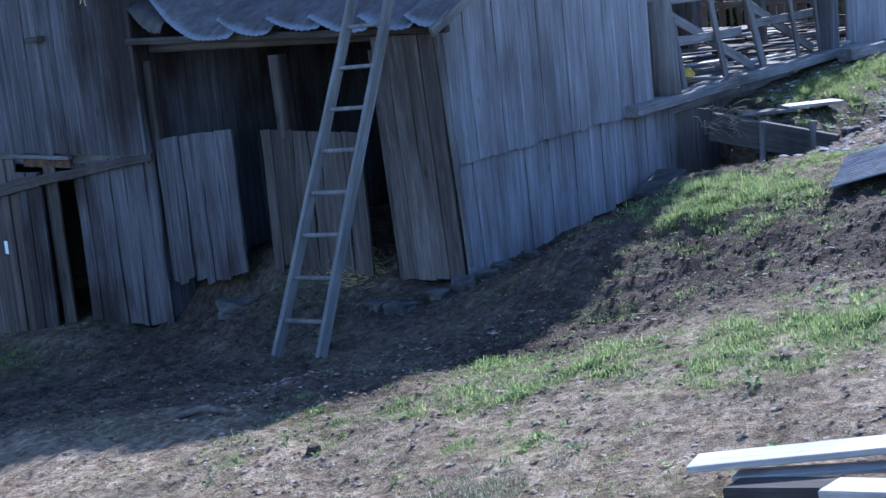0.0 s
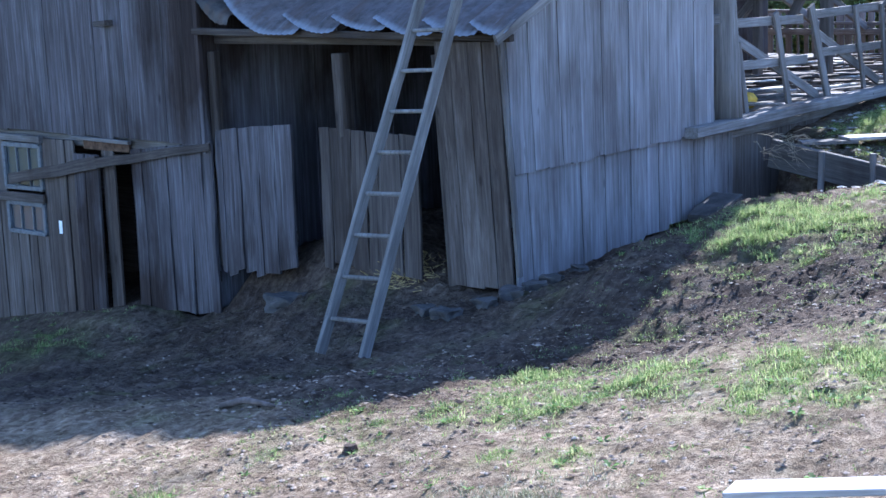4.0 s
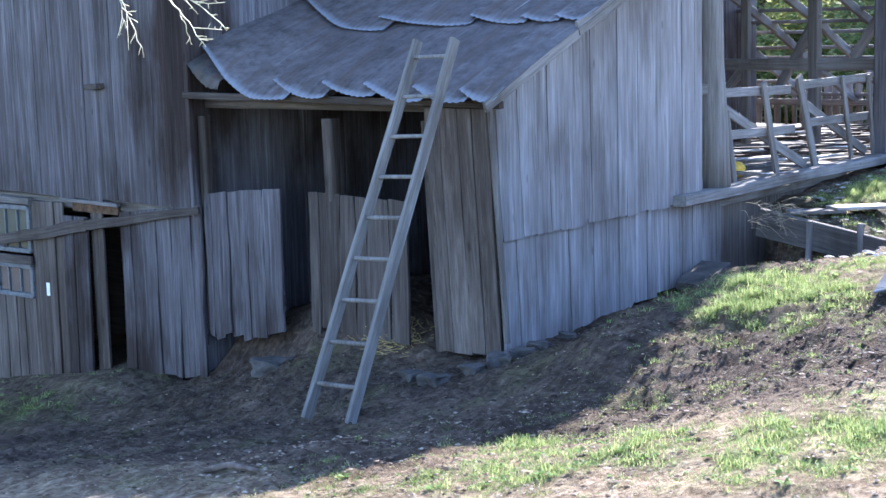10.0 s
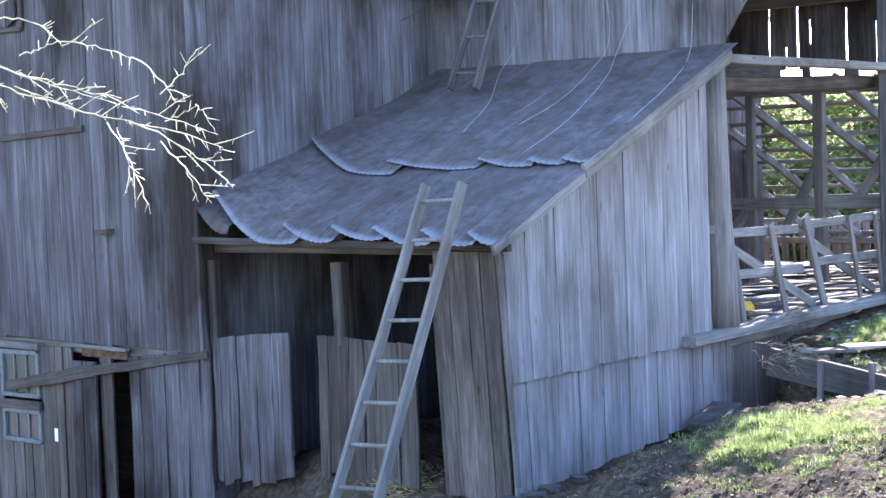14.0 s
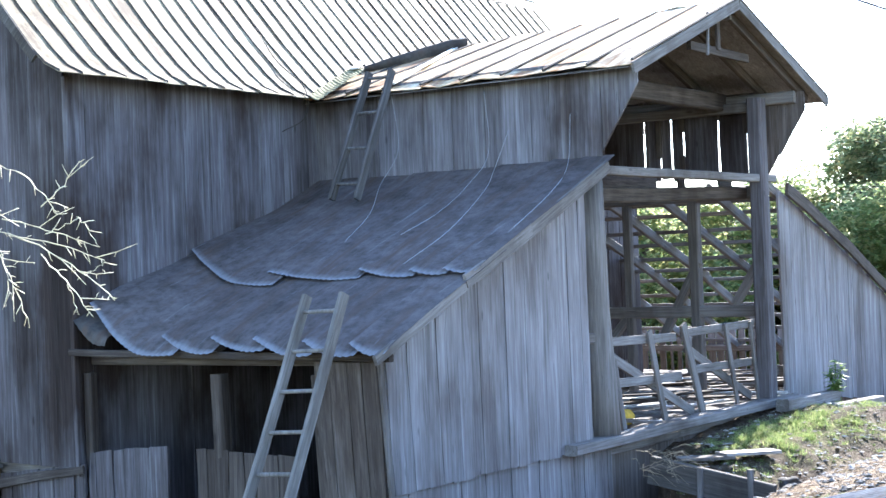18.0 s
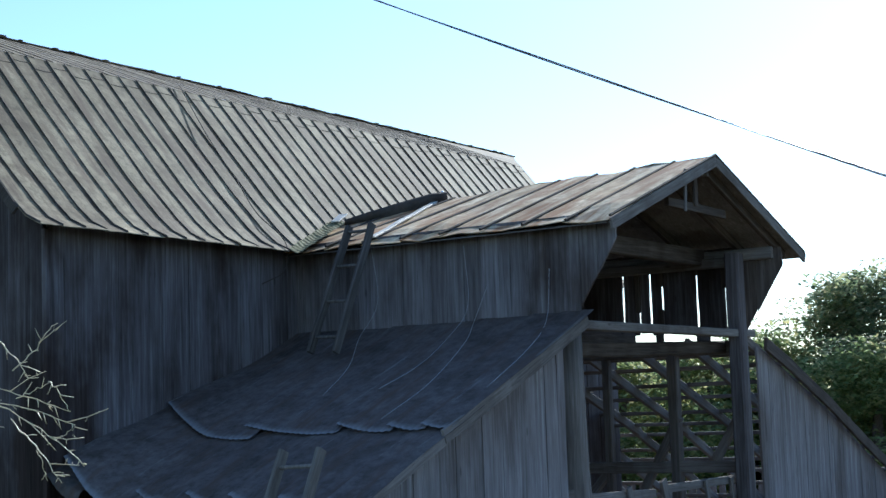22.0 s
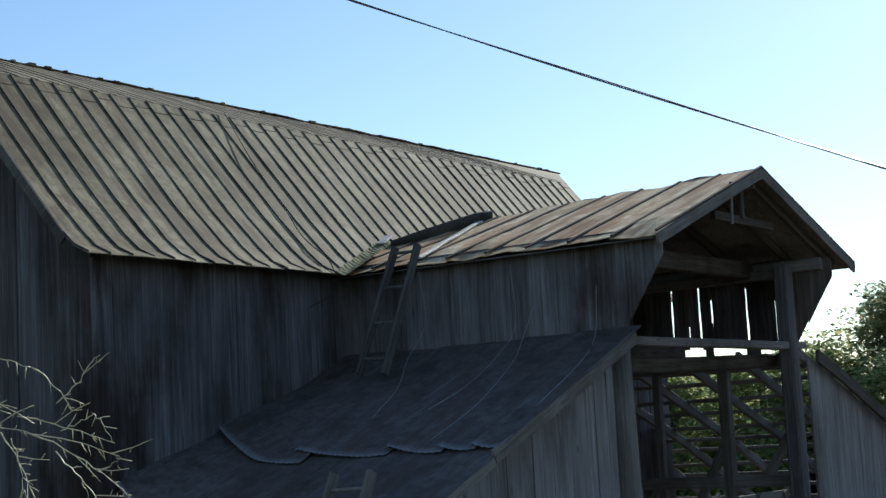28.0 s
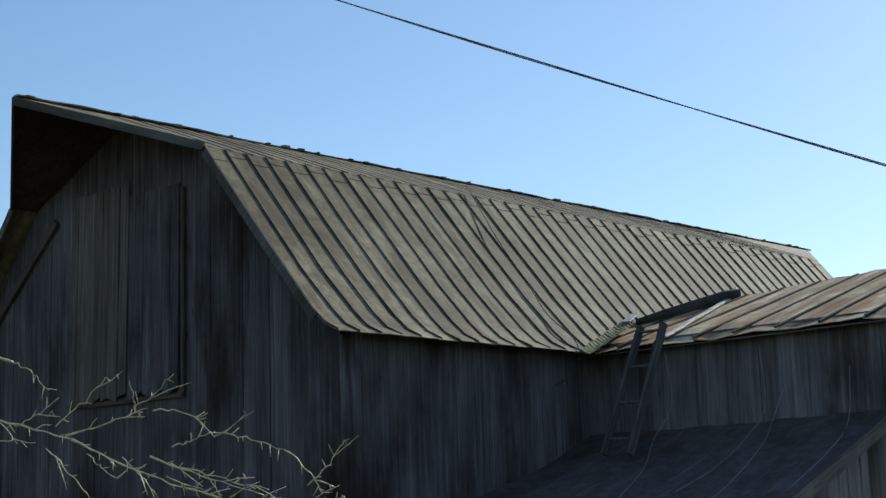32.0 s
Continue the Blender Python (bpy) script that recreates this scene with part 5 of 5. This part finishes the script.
for i, (dx, dy, h) in enumerate(((0.0, 0.0, 0.44), (-0.12, 0.03, 0.3), (0.11, -0.04, 0.36), (0.05, 0.08, 0.26), (-0.2, -0.05, 0.2))):
    line = [(18.2, 6.72, 0.9), (18.2 + dx * 0.5, 6.72 + dy * 0.5, 0.95 + h * 0.5), (18.2 + dx, 6.72 + dy, 0.95 + h)]
    stems.append(line)
    mk("stem", *tube(line, [0.012, 0.008, 0.003], 5), WEED, weed)
items = []
for i in range(190):
    line = stems[i % 5]
    u = random.uniform(0.25, 1.0)
    c = Vector(line[1]).lerp(Vector(line[2]), u) if i % 3 else Vector(line[0]).lerp(Vector(line[1]), 0.4 + 0.6 * u)
    a = random.uniform(0, 6.28)
    ln = random.uniform(0.03, 0.062)
    d = Vector((math.cos(a), math.sin(a), random.uniform(-0.5, 0.35)))
    w = Vector((-math.sin(a), math.cos(a), random.uniform(-0.2, 0.3))) * ln * 0.5
    tip2 = c + d * ln * 2.2
    items.append(([c, c + d * ln * 1.1 + w, tip2, c + d * ln * 1.1 - w], [(0, 1, 2, 3)]))
mk("leaves", *join(items), WEED, weed)

# dead weeds hanging over the hollow
dead = thing("dead_weeds", (13.3, 6.7, 0.5), "dry grey weed stalks hanging over the hollow", "weeds", kind="stuff")
items = []
for i in range(40):
    p = Vector((random.uniform(13.05, 13.32), random.uniform(6.4, 6.85), random.uniform(0.6, 0.9)))
    d = Vector((random.uniform(-0.3, 0.4), random.uniform(-0.5, -0.1), random.uniform(-0.35, 0.05))) * 0.5
    items.append(tube([p, p + d * 0.5 + Vector((0, 0, 0.04)), p + d], [0.003, 0.0024, 0.0012], 3))
mk("stalks", *join(items), STALK, dead)

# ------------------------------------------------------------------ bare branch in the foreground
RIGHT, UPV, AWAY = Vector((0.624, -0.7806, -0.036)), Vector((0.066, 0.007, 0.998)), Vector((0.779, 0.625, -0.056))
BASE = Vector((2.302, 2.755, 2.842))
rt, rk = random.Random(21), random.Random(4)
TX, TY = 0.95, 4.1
apple = thing("bare_tree", (TX, TY, ground_z(TX, TY)), "bare old fruit tree with lichen-grey twigs", "tree")
tz = ground_z(TX, TY)
mk("trunk", *tube([(TX, TY, tz - 0.1), (TX + 0.02, TY - 0.02, tz + 1.2), (TX + 0.06, TY - 0.03, tz + 2.3), (TX + 0.1, TY - 0.06, tz + 3.2)], [0.13, 0.1, 0.085, 0.06], 10), TRUNK, apple, smooth=True)


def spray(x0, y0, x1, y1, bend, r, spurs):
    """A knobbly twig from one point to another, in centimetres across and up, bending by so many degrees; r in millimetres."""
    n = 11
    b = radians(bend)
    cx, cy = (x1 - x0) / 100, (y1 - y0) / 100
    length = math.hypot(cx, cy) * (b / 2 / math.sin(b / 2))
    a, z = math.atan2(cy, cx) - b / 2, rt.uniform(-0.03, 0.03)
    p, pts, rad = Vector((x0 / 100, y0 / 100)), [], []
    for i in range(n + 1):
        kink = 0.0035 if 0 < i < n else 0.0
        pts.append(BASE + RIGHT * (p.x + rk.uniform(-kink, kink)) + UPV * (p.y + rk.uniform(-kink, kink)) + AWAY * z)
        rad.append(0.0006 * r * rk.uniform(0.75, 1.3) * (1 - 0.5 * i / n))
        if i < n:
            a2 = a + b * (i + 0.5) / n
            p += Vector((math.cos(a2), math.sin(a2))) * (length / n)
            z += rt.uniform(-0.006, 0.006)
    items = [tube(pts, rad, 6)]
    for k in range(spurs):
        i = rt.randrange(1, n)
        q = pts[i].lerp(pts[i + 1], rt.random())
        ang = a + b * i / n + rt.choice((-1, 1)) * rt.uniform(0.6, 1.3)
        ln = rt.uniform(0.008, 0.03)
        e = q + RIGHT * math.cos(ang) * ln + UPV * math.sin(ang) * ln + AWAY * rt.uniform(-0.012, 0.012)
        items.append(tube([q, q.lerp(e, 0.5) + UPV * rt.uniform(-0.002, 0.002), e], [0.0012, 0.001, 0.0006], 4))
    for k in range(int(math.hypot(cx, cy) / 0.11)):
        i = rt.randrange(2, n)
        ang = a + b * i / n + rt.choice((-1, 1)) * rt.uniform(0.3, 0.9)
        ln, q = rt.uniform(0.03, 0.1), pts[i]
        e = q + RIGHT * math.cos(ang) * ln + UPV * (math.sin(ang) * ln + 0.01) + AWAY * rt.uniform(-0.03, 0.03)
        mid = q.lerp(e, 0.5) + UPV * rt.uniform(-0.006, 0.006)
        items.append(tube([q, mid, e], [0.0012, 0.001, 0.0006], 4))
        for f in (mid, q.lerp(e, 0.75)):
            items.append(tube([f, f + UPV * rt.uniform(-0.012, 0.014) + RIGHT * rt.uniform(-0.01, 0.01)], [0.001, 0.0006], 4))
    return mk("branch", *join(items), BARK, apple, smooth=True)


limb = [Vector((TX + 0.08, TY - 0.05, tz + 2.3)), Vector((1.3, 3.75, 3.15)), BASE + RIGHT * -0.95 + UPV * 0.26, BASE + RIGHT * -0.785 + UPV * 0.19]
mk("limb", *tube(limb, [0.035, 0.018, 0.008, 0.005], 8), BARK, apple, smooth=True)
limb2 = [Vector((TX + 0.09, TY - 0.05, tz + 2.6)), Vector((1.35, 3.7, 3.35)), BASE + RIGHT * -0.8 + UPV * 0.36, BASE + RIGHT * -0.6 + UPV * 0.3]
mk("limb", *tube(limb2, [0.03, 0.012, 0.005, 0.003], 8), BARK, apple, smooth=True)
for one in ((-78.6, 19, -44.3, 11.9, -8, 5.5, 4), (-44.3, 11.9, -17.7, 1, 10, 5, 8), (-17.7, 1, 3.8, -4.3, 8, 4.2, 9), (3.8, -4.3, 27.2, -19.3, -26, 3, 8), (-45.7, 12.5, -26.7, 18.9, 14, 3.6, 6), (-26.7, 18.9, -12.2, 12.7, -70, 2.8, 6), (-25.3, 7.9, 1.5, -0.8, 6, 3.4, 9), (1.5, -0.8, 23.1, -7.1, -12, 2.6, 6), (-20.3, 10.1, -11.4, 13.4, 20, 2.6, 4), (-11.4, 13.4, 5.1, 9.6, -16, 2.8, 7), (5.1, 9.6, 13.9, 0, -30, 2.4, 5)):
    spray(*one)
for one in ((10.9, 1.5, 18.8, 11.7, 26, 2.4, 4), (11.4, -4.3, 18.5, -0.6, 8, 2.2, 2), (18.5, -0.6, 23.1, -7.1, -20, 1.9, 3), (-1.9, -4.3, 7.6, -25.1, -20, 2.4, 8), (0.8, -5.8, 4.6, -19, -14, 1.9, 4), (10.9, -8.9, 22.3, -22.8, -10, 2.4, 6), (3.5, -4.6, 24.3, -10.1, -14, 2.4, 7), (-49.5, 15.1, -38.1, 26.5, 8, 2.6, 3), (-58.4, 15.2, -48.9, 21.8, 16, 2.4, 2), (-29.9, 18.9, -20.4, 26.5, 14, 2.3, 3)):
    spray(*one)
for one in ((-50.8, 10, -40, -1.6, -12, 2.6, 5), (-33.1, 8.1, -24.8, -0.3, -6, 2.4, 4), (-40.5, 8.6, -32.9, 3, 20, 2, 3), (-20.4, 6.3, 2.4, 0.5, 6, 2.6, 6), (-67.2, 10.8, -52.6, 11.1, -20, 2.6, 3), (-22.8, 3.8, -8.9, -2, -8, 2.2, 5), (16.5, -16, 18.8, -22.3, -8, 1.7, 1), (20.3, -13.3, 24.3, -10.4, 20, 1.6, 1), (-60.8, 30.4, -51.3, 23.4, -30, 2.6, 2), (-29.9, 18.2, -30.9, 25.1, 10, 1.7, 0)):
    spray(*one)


# ------------------------------------------------------------------ trees behind the sheds
def tree(x, y, top, spread, leaves, seed):
    r = random.Random(seed)
    z0 = ground_z(x, y)
    t = thing("tree", (x, y, z0), "leafy green roadside tree turning slightly yellow", "tree", "trees behind the barn")
    h = top - z0
    mk("trunk", *tube([(x, y, z0 - 0.2), (x + 0.1, y, z0 + h * 0.3), (x, y + 0.1, z0 + h * 0.6), (x + 0.1, y, z0 + h * 0.92)], [0.3, 0.22, 0.14, 0.04], 8), TRUNK, t, smooth=True)
    clumps = []
    for i in range(38):
        a, u = r.uniform(0, 6.28), r.uniform(0.12, 0.97)
        rr = spread * (0.35 + 0.75 * math.sin(math.pi * min(1, u * 0.8 + 0.15))) * r.uniform(0.35, 1.0)
        c = Vector((x + rr * math.cos(a), y + rr * math.sin(a), z0 + h * u))
        clumps.append((c, r.uniform(0.5, 1.15)))
        if i < 12:
            q = Vector((x, y, z0 + h * u * 0.75))
            mk("limb", *tube([q, q.lerp(c, 0.5) + Vector((0, 0, 0.2)), c], [0.09, 0.05, 0.015], 5), TRUNK, t)
    rng = np.random.default_rng(seed)
    cc = np.array([tuple(c) for c, _ in clumps])[np.arange(leaves) % len(clumps)]
    rr = np.array([k for _, k in clumps])[np.arange(leaves) % len(clumps)]
    pts = cc + np.clip(rng.normal(0, 1, (leaves, 3)), -1.6, 1.6) * np.array((0.5, 0.5, 0.42)) * rr[:, None]
    mk_many("crown", leaf_quads(pts, (0.045, 0.1), rng), LEAF_GREY if top > 6 else LEAF, t)
    return t


for i, (x, y, top, sp) in enumerate(((42, 14.1, 6.35, 1.75), (43, 12.8, 6.25, 2.2), (40, 17.6, 4.1, 2.0), (44, 20.5, 4.2, 2.4), (42, 9.0, 6.6, 2.4), (46, 24.0, 4.3, 2.6), (39, 12.6, 3.8, 1.7), (38, 19.5, 3.9, 1.8), (38.5, 15.4, 3.6, 1.6), (41, 16.2, 4.6, 1.3))):
    tree(x, y, top, sp, 27000, 40 + i)
rng = np.random.default_rng(5)
far = np.stack([rng.uniform(47, 54, 26000), rng.uniform(0, 40, 26000), rng.uniform(0, 4.4, 26000) * rng.uniform(0.7, 1.0, 26000)], 1)
tagged(mk_many("far_thicket", leaf_quads(far, (0.1, 0.2), rng), LEAF), "dense green thicket far behind the sheds", "thicket", kind="stuff")

# ------------------------------------------------------------------ grass blades, clods and pebbles
rg = np.random.default_rng(3)
cen, cov = [], []
for k in range(46000):
    if k % 5:
        x, y = rg.uniform(2.9, 11.4), rg.uniform(1.5, 6.0)
    elif k % 20:
        x, y = rg.uniform(13.4, 19), rg.uniform(4.8, 6.98)
    else:
        x, y = rg.uniform(7.6, 9.5), rg.uniform(10.6, 13.4)
    c = grass_cover(x, y)
    if rg.random() < 0.85 * c ** 1.5 + 0.03:
        cen.append((x, y, rough_z(x, y)))
        cov.append(c * (2.0 if x > 8.6 else 1.0))
cen, cov = np.array(cen), np.array(cov)
per = 30
n = len(cen) * per
spread = np.repeat(rg.uniform(0.012, 0.05, len(cen)), per)
tall = np.repeat((0.012 + 0.05 * rg.random(len(cen)) ** 1.6) * (0.3 + 0.75 * cov), per) * rg.uniform(0.35, 1.15, n)
off = rg.normal(0, 1, (n, 2)) * spread[:, None]
root = np.repeat(cen, per, 0)
root[:, :2] += off
root[:, 2] -= 0.006
ang, wid = rg.uniform(0, 6.283, n), rg.uniform(0.0012, 0.0036, n)
side_v = np.stack([-np.sin(ang) * wid, np.cos(ang) * wid, np.zeros(n)], 1)
lean_v = np.stack([np.cos(ang), np.sin(ang), np.zeros(n)], 1) * (tall * rg.uniform(0.15, 1.5, n))[:, None]
tip = root + lean_v
tip[:, 2] += tall
tagged(mk_many("grass", np.stack([root - side_v, root + side_v, tip], 1), GRASS), "short green grass tufts in patches on the yard", "grass", kind="stuff")

# broad-leaved weeds among the grass: flat rosettes of small leaves
pick = cen[(cov > 0.32) & (cen[:, 0] < 11.3) & (rg.random(len(cen)) < 0.085)]
extra = np.array([(x, y, rough_z(x, y)) for x, y in zip(rg.uniform(3.0, 6.4, 70), rg.uniform(1.8, 5.0, 70))])
pick = np.concatenate([pick, extra])
k = 9
cc = np.repeat(pick, k, 0)
m = len(cc)
ang, ln = rg.uniform(0, 6.283, m), np.repeat(rg.uniform(0.01, 0.032, len(pick)), k) * rg.uniform(0.6, 1.1, m)
up = rg.uniform(0.1, 0.8, m) * ln
ux, uy = np.cos(ang), np.sin(ang)
base_p = cc + np.stack([ux * ln * 0.15, uy * ln * 0.15, np.full(m, 0.004)], 1)
mid_l = cc + np.stack([ux * ln * 0.75 - uy * ln * 0.32, uy * ln * 0.75 + ux * ln * 0.32, up * 0.9 + 0.006], 1)
mid_r = cc + np.stack([ux * ln * 0.75 + uy * ln * 0.32, uy * ln * 0.75 - ux * ln * 0.32, up * 0.9 + 0.006], 1)
end_p = cc + np.stack([ux * ln * 1.35, uy * ln * 1.35, up + 0.002], 1)
tagged(mk_many("yard_weeds", np.stack([base_p, mid_r, end_p, mid_l], 1), WEED), "low broad-leaved weeds scattered over the yard", "weeds", kind="stuff")

# dull mixed tufts over the ground beside the lumber
DULL = leaf_material("dull_grass", (0.075, 0.08, 0.045), (0.19, 0.195, 0.11), (0.5, 0.47, 0.34), 0.5)
tuft = []
while len(tuft) < 3300:
    x, y = rg.uniform(2.8, 4.9), rg.uniform(3.0, 5.4)
    near = 1 - smooth01(8.9, 9.7, 1.36 * x + y + 0.4 * noise.noise((x * 3, y * 3, 31)))
    if rg.random() < near * (0.25 + smooth01(-0.3, 0.3, noise.noise((x * 6, y * 6, 33)))):
        tuft.append((x, y, rough_z(x, y) - 0.004))
per = 16
root = np.repeat(np.array(tuft), per, 0)
m = len(root)
root[:, :2] += rg.normal(0, 0.013, (m, 2))
ang, wid, tall = rg.uniform(0, 6.283, m), rg.uniform(0.0008, 0.0026, m), np.repeat(0.01 + 0.032 * rg.random(len(tuft)) ** 2, per) * rg.uniform(0.4, 1.1, m)
sv = np.stack([-np.sin(ang) * wid, np.cos(ang) * wid, np.zeros(m)], 1)
tip = root + np.stack([np.cos(ang), np.sin(ang), np.zeros(m)], 1) * (tall * rg.uniform(0.2, 1.3, m))[:, None]
tip[:, 2] += tall
tagged(mk_many("dull_tufts", np.stack([root - sv, root + sv, tip], 1), DULL), "dull olive and straw tufts beside the lumber", "grass", kind="stuff")

STRAW = leaf_material("dead_grass", (0.12, 0.09, 0.05), (0.24, 0.19, 0.11), (0.42, 0.36, 0.24))
m = 70000
pts = np.stack([rg.uniform(2.9, 8.5, m), rg.uniform(1.5, 7.5, m), np.zeros(m)], 1)
keep = [p for p in pts if noise.noise((p[0] * 2.1, p[1] * 2.1, 3)) + 0.5 * noise.noise((p[0] * 6, p[1] * 6, 8)) > 0.0 and mud_shade_cover(p[0], p[1]) < 0.5]
pts = np.array(keep)
pts[:, 2] = [rough_z(x, y) for x, y in pts[:, :2]]
m = len(pts)
ang, wid, ln = rg.uniform(0, 6.283, m), rg.uniform(0.0008, 0.0024, m), rg.uniform(0.01, 0.042, m)
sv = np.stack([-np.sin(ang) * wid, np.cos(ang) * wid, np.zeros(m)], 1)
tip = pts + np.stack([np.cos(ang) * ln, np.sin(ang) * ln, ln * rg.uniform(0.05, 0.5, m) + 0.003], 1)
tagged(mk_many("dead_grass", np.stack([pts - sv, pts + sv, tip], 1), STRAW), "dry straw-coloured grass litter on the soil", "grass", kind="stuff")


def lumps(name, count, where, rmin, rmax, mat, label, seed, span=(2.8, 12.6, 1.4, 10.5)):
    r = random.Random(seed)
    base = [(0, 0, 1), (0.94, 0, 0.2), (0.29, 0.89, 0.2), (-0.76, 0.55, 0.2), (-0.76, -0.55, 0.2), (0.29, -0.89, 0.2), (0, 0, -0.6)]
    tri = [(0, 1, 2), (0, 2, 3), (0, 3, 4), (0, 4, 5), (0, 5, 1), (6, 2, 1), (6, 3, 2), (6, 4, 3), (6, 5, 4), (6, 1, 5)]
    vs, fs = [], []
    while len(fs) < count * 10:
        x, y = r.uniform(span[0], span[1]), r.uniform(span[2], span[3])
        if r.random() > where(x, y):
            continue
        s = rmin + (rmax - rmin) * r.random() ** 3
        z, k, a = rough_z(x, y), len(vs), r.uniform(0, 6.28)
        ca2, sa2 = math.cos(a), math.sin(a)
        for px, py, pz in base:
            px, py, pz = px * r.uniform(0.7, 1.3), py * r.uniform(0.7, 1.3), pz * r.uniform(0.5, 1.1)
            vs.append((x + s * (px * ca2 - py * sa2), y + s * (px * sa2 + py * ca2), z + s * pz * 0.5))
        fs += [tuple(i + k for i in t) for t in tri]
    tagged(mk(name, vs, fs, mat, None), label, "ground", kind="stuff")


def open_yard(x, y):
    return 0.0 if (x > 9.5 and y > 7.1) else 1.0


def clod_material(name, a, b2, c2):
    """Earth whose lumps differ in tone."""
    m, nt, b = material(name)
    g = nt.nodes.new("ShaderNodeNewGeometry")
    c = ramp(nt, g.outputs["Random Per Island"], [(0.0, a), (0.6, b2), (1.0, c2)])
    f = noise_tex(nt, coords(nt, (60, 60, 60), True), 1.0, 4.0, 0.7)
    c = mix(nt, 0.6, c, ramp(nt, f, [(0.3, (0.5, 0.49, 0.47)), (0.7, (1.25, 1.25, 1.25))]), "MULTIPLY")
    link(nt, c, b.inputs["Base Color"])
    b.inputs["Roughness"].default_value = 0.95
    b.inputs["Specular IOR Level"].default_value = 0.06
    bump(nt, b, f, 0.5, 0.006)
    return m


DRY = clod_material("dry_clod", (0.09, 0.062, 0.043), (0.22, 0.162, 0.115), (0.42, 0.34, 0.255))
WET = clod_material("dark_clod", (0.035, 0.026, 0.02), (0.07, 0.052, 0.04), (0.15, 0.12, 0.095))
RUBBLE = clod_material("grey_rubble", (0.16, 0.14, 0.12), (0.34, 0.31, 0.27), (0.55, 0.52, 0.47))
CHIP = plain("pale_chip", (0.5, 0.43, 0.33), 0.9, 0.1, 40, 0.3)
lumps("clods", 17000, lambda x, y: open_yard(x, y) * (0.35 + 0.3 * (1 - mud_shade_cover(x, y))) * (1.0 if y < 6.5 else 0.4), 0.003, 0.018, DRY, "dry brown soil clods on the yard", 1)
lumps("large_clods", 5200, lambda x, y: open_yard(x, y) * smooth01(-0.25, 0.35, noise.noise((x * 2.3, y * 2.3, 17))) * (1 - 0.7 * grass_cover(x, y)), 0.006, 0.021, DRY, "trodden lumps of brown earth on the yard", 5, (2.8, 8.6, 1.4, 6.6))
lumps("mud_clods", 3600, lambda x, y: open_yard(x, y) * mud_shade_cover(x, y) ** 2, 0.007, 0.03, WET, "dark churned mud clods by the barn", 2)
lumps("mud_crumbs", 22000, lambda x, y: open_yard(x, y) * mud_shade_cover(x, y) ** 2 * (1.0 if y < 6.2 else 0.25), 0.005, 0.02, WET, "fine dark mud crumbs on the slope", 8)
lumps("pebbles", 2600, lambda x, y: open_yard(x, y) * (0.35 if y < 5.0 else 0.012), 0.002, 0.010, CHIP, "pale pebbles and wood chips on the soil", 4)
clod = stone(5.0, 4.64, 0.033, 0.7, 0.5, WET, "clod", "single dark lump of earth on the yard")
lumps("bank_rubble", 6500, lambda x, y: 0.0 if x < 13.4 and y > 5.5 else 1.0 - 0.8 * grass_cover(x, y), 0.006, 0.045, RUBBLE, "grey-brown rubble and clods on the bank", 12, (11.3, 19.5, 3.9, 7.0))
lumps("hollow_rubble", 900, lambda x, y: 1.0, 0.006, 0.045, WET, "dark earth clods in the hollow by the sill", 13, (11.3, 13.4, 5.7, 7.08))
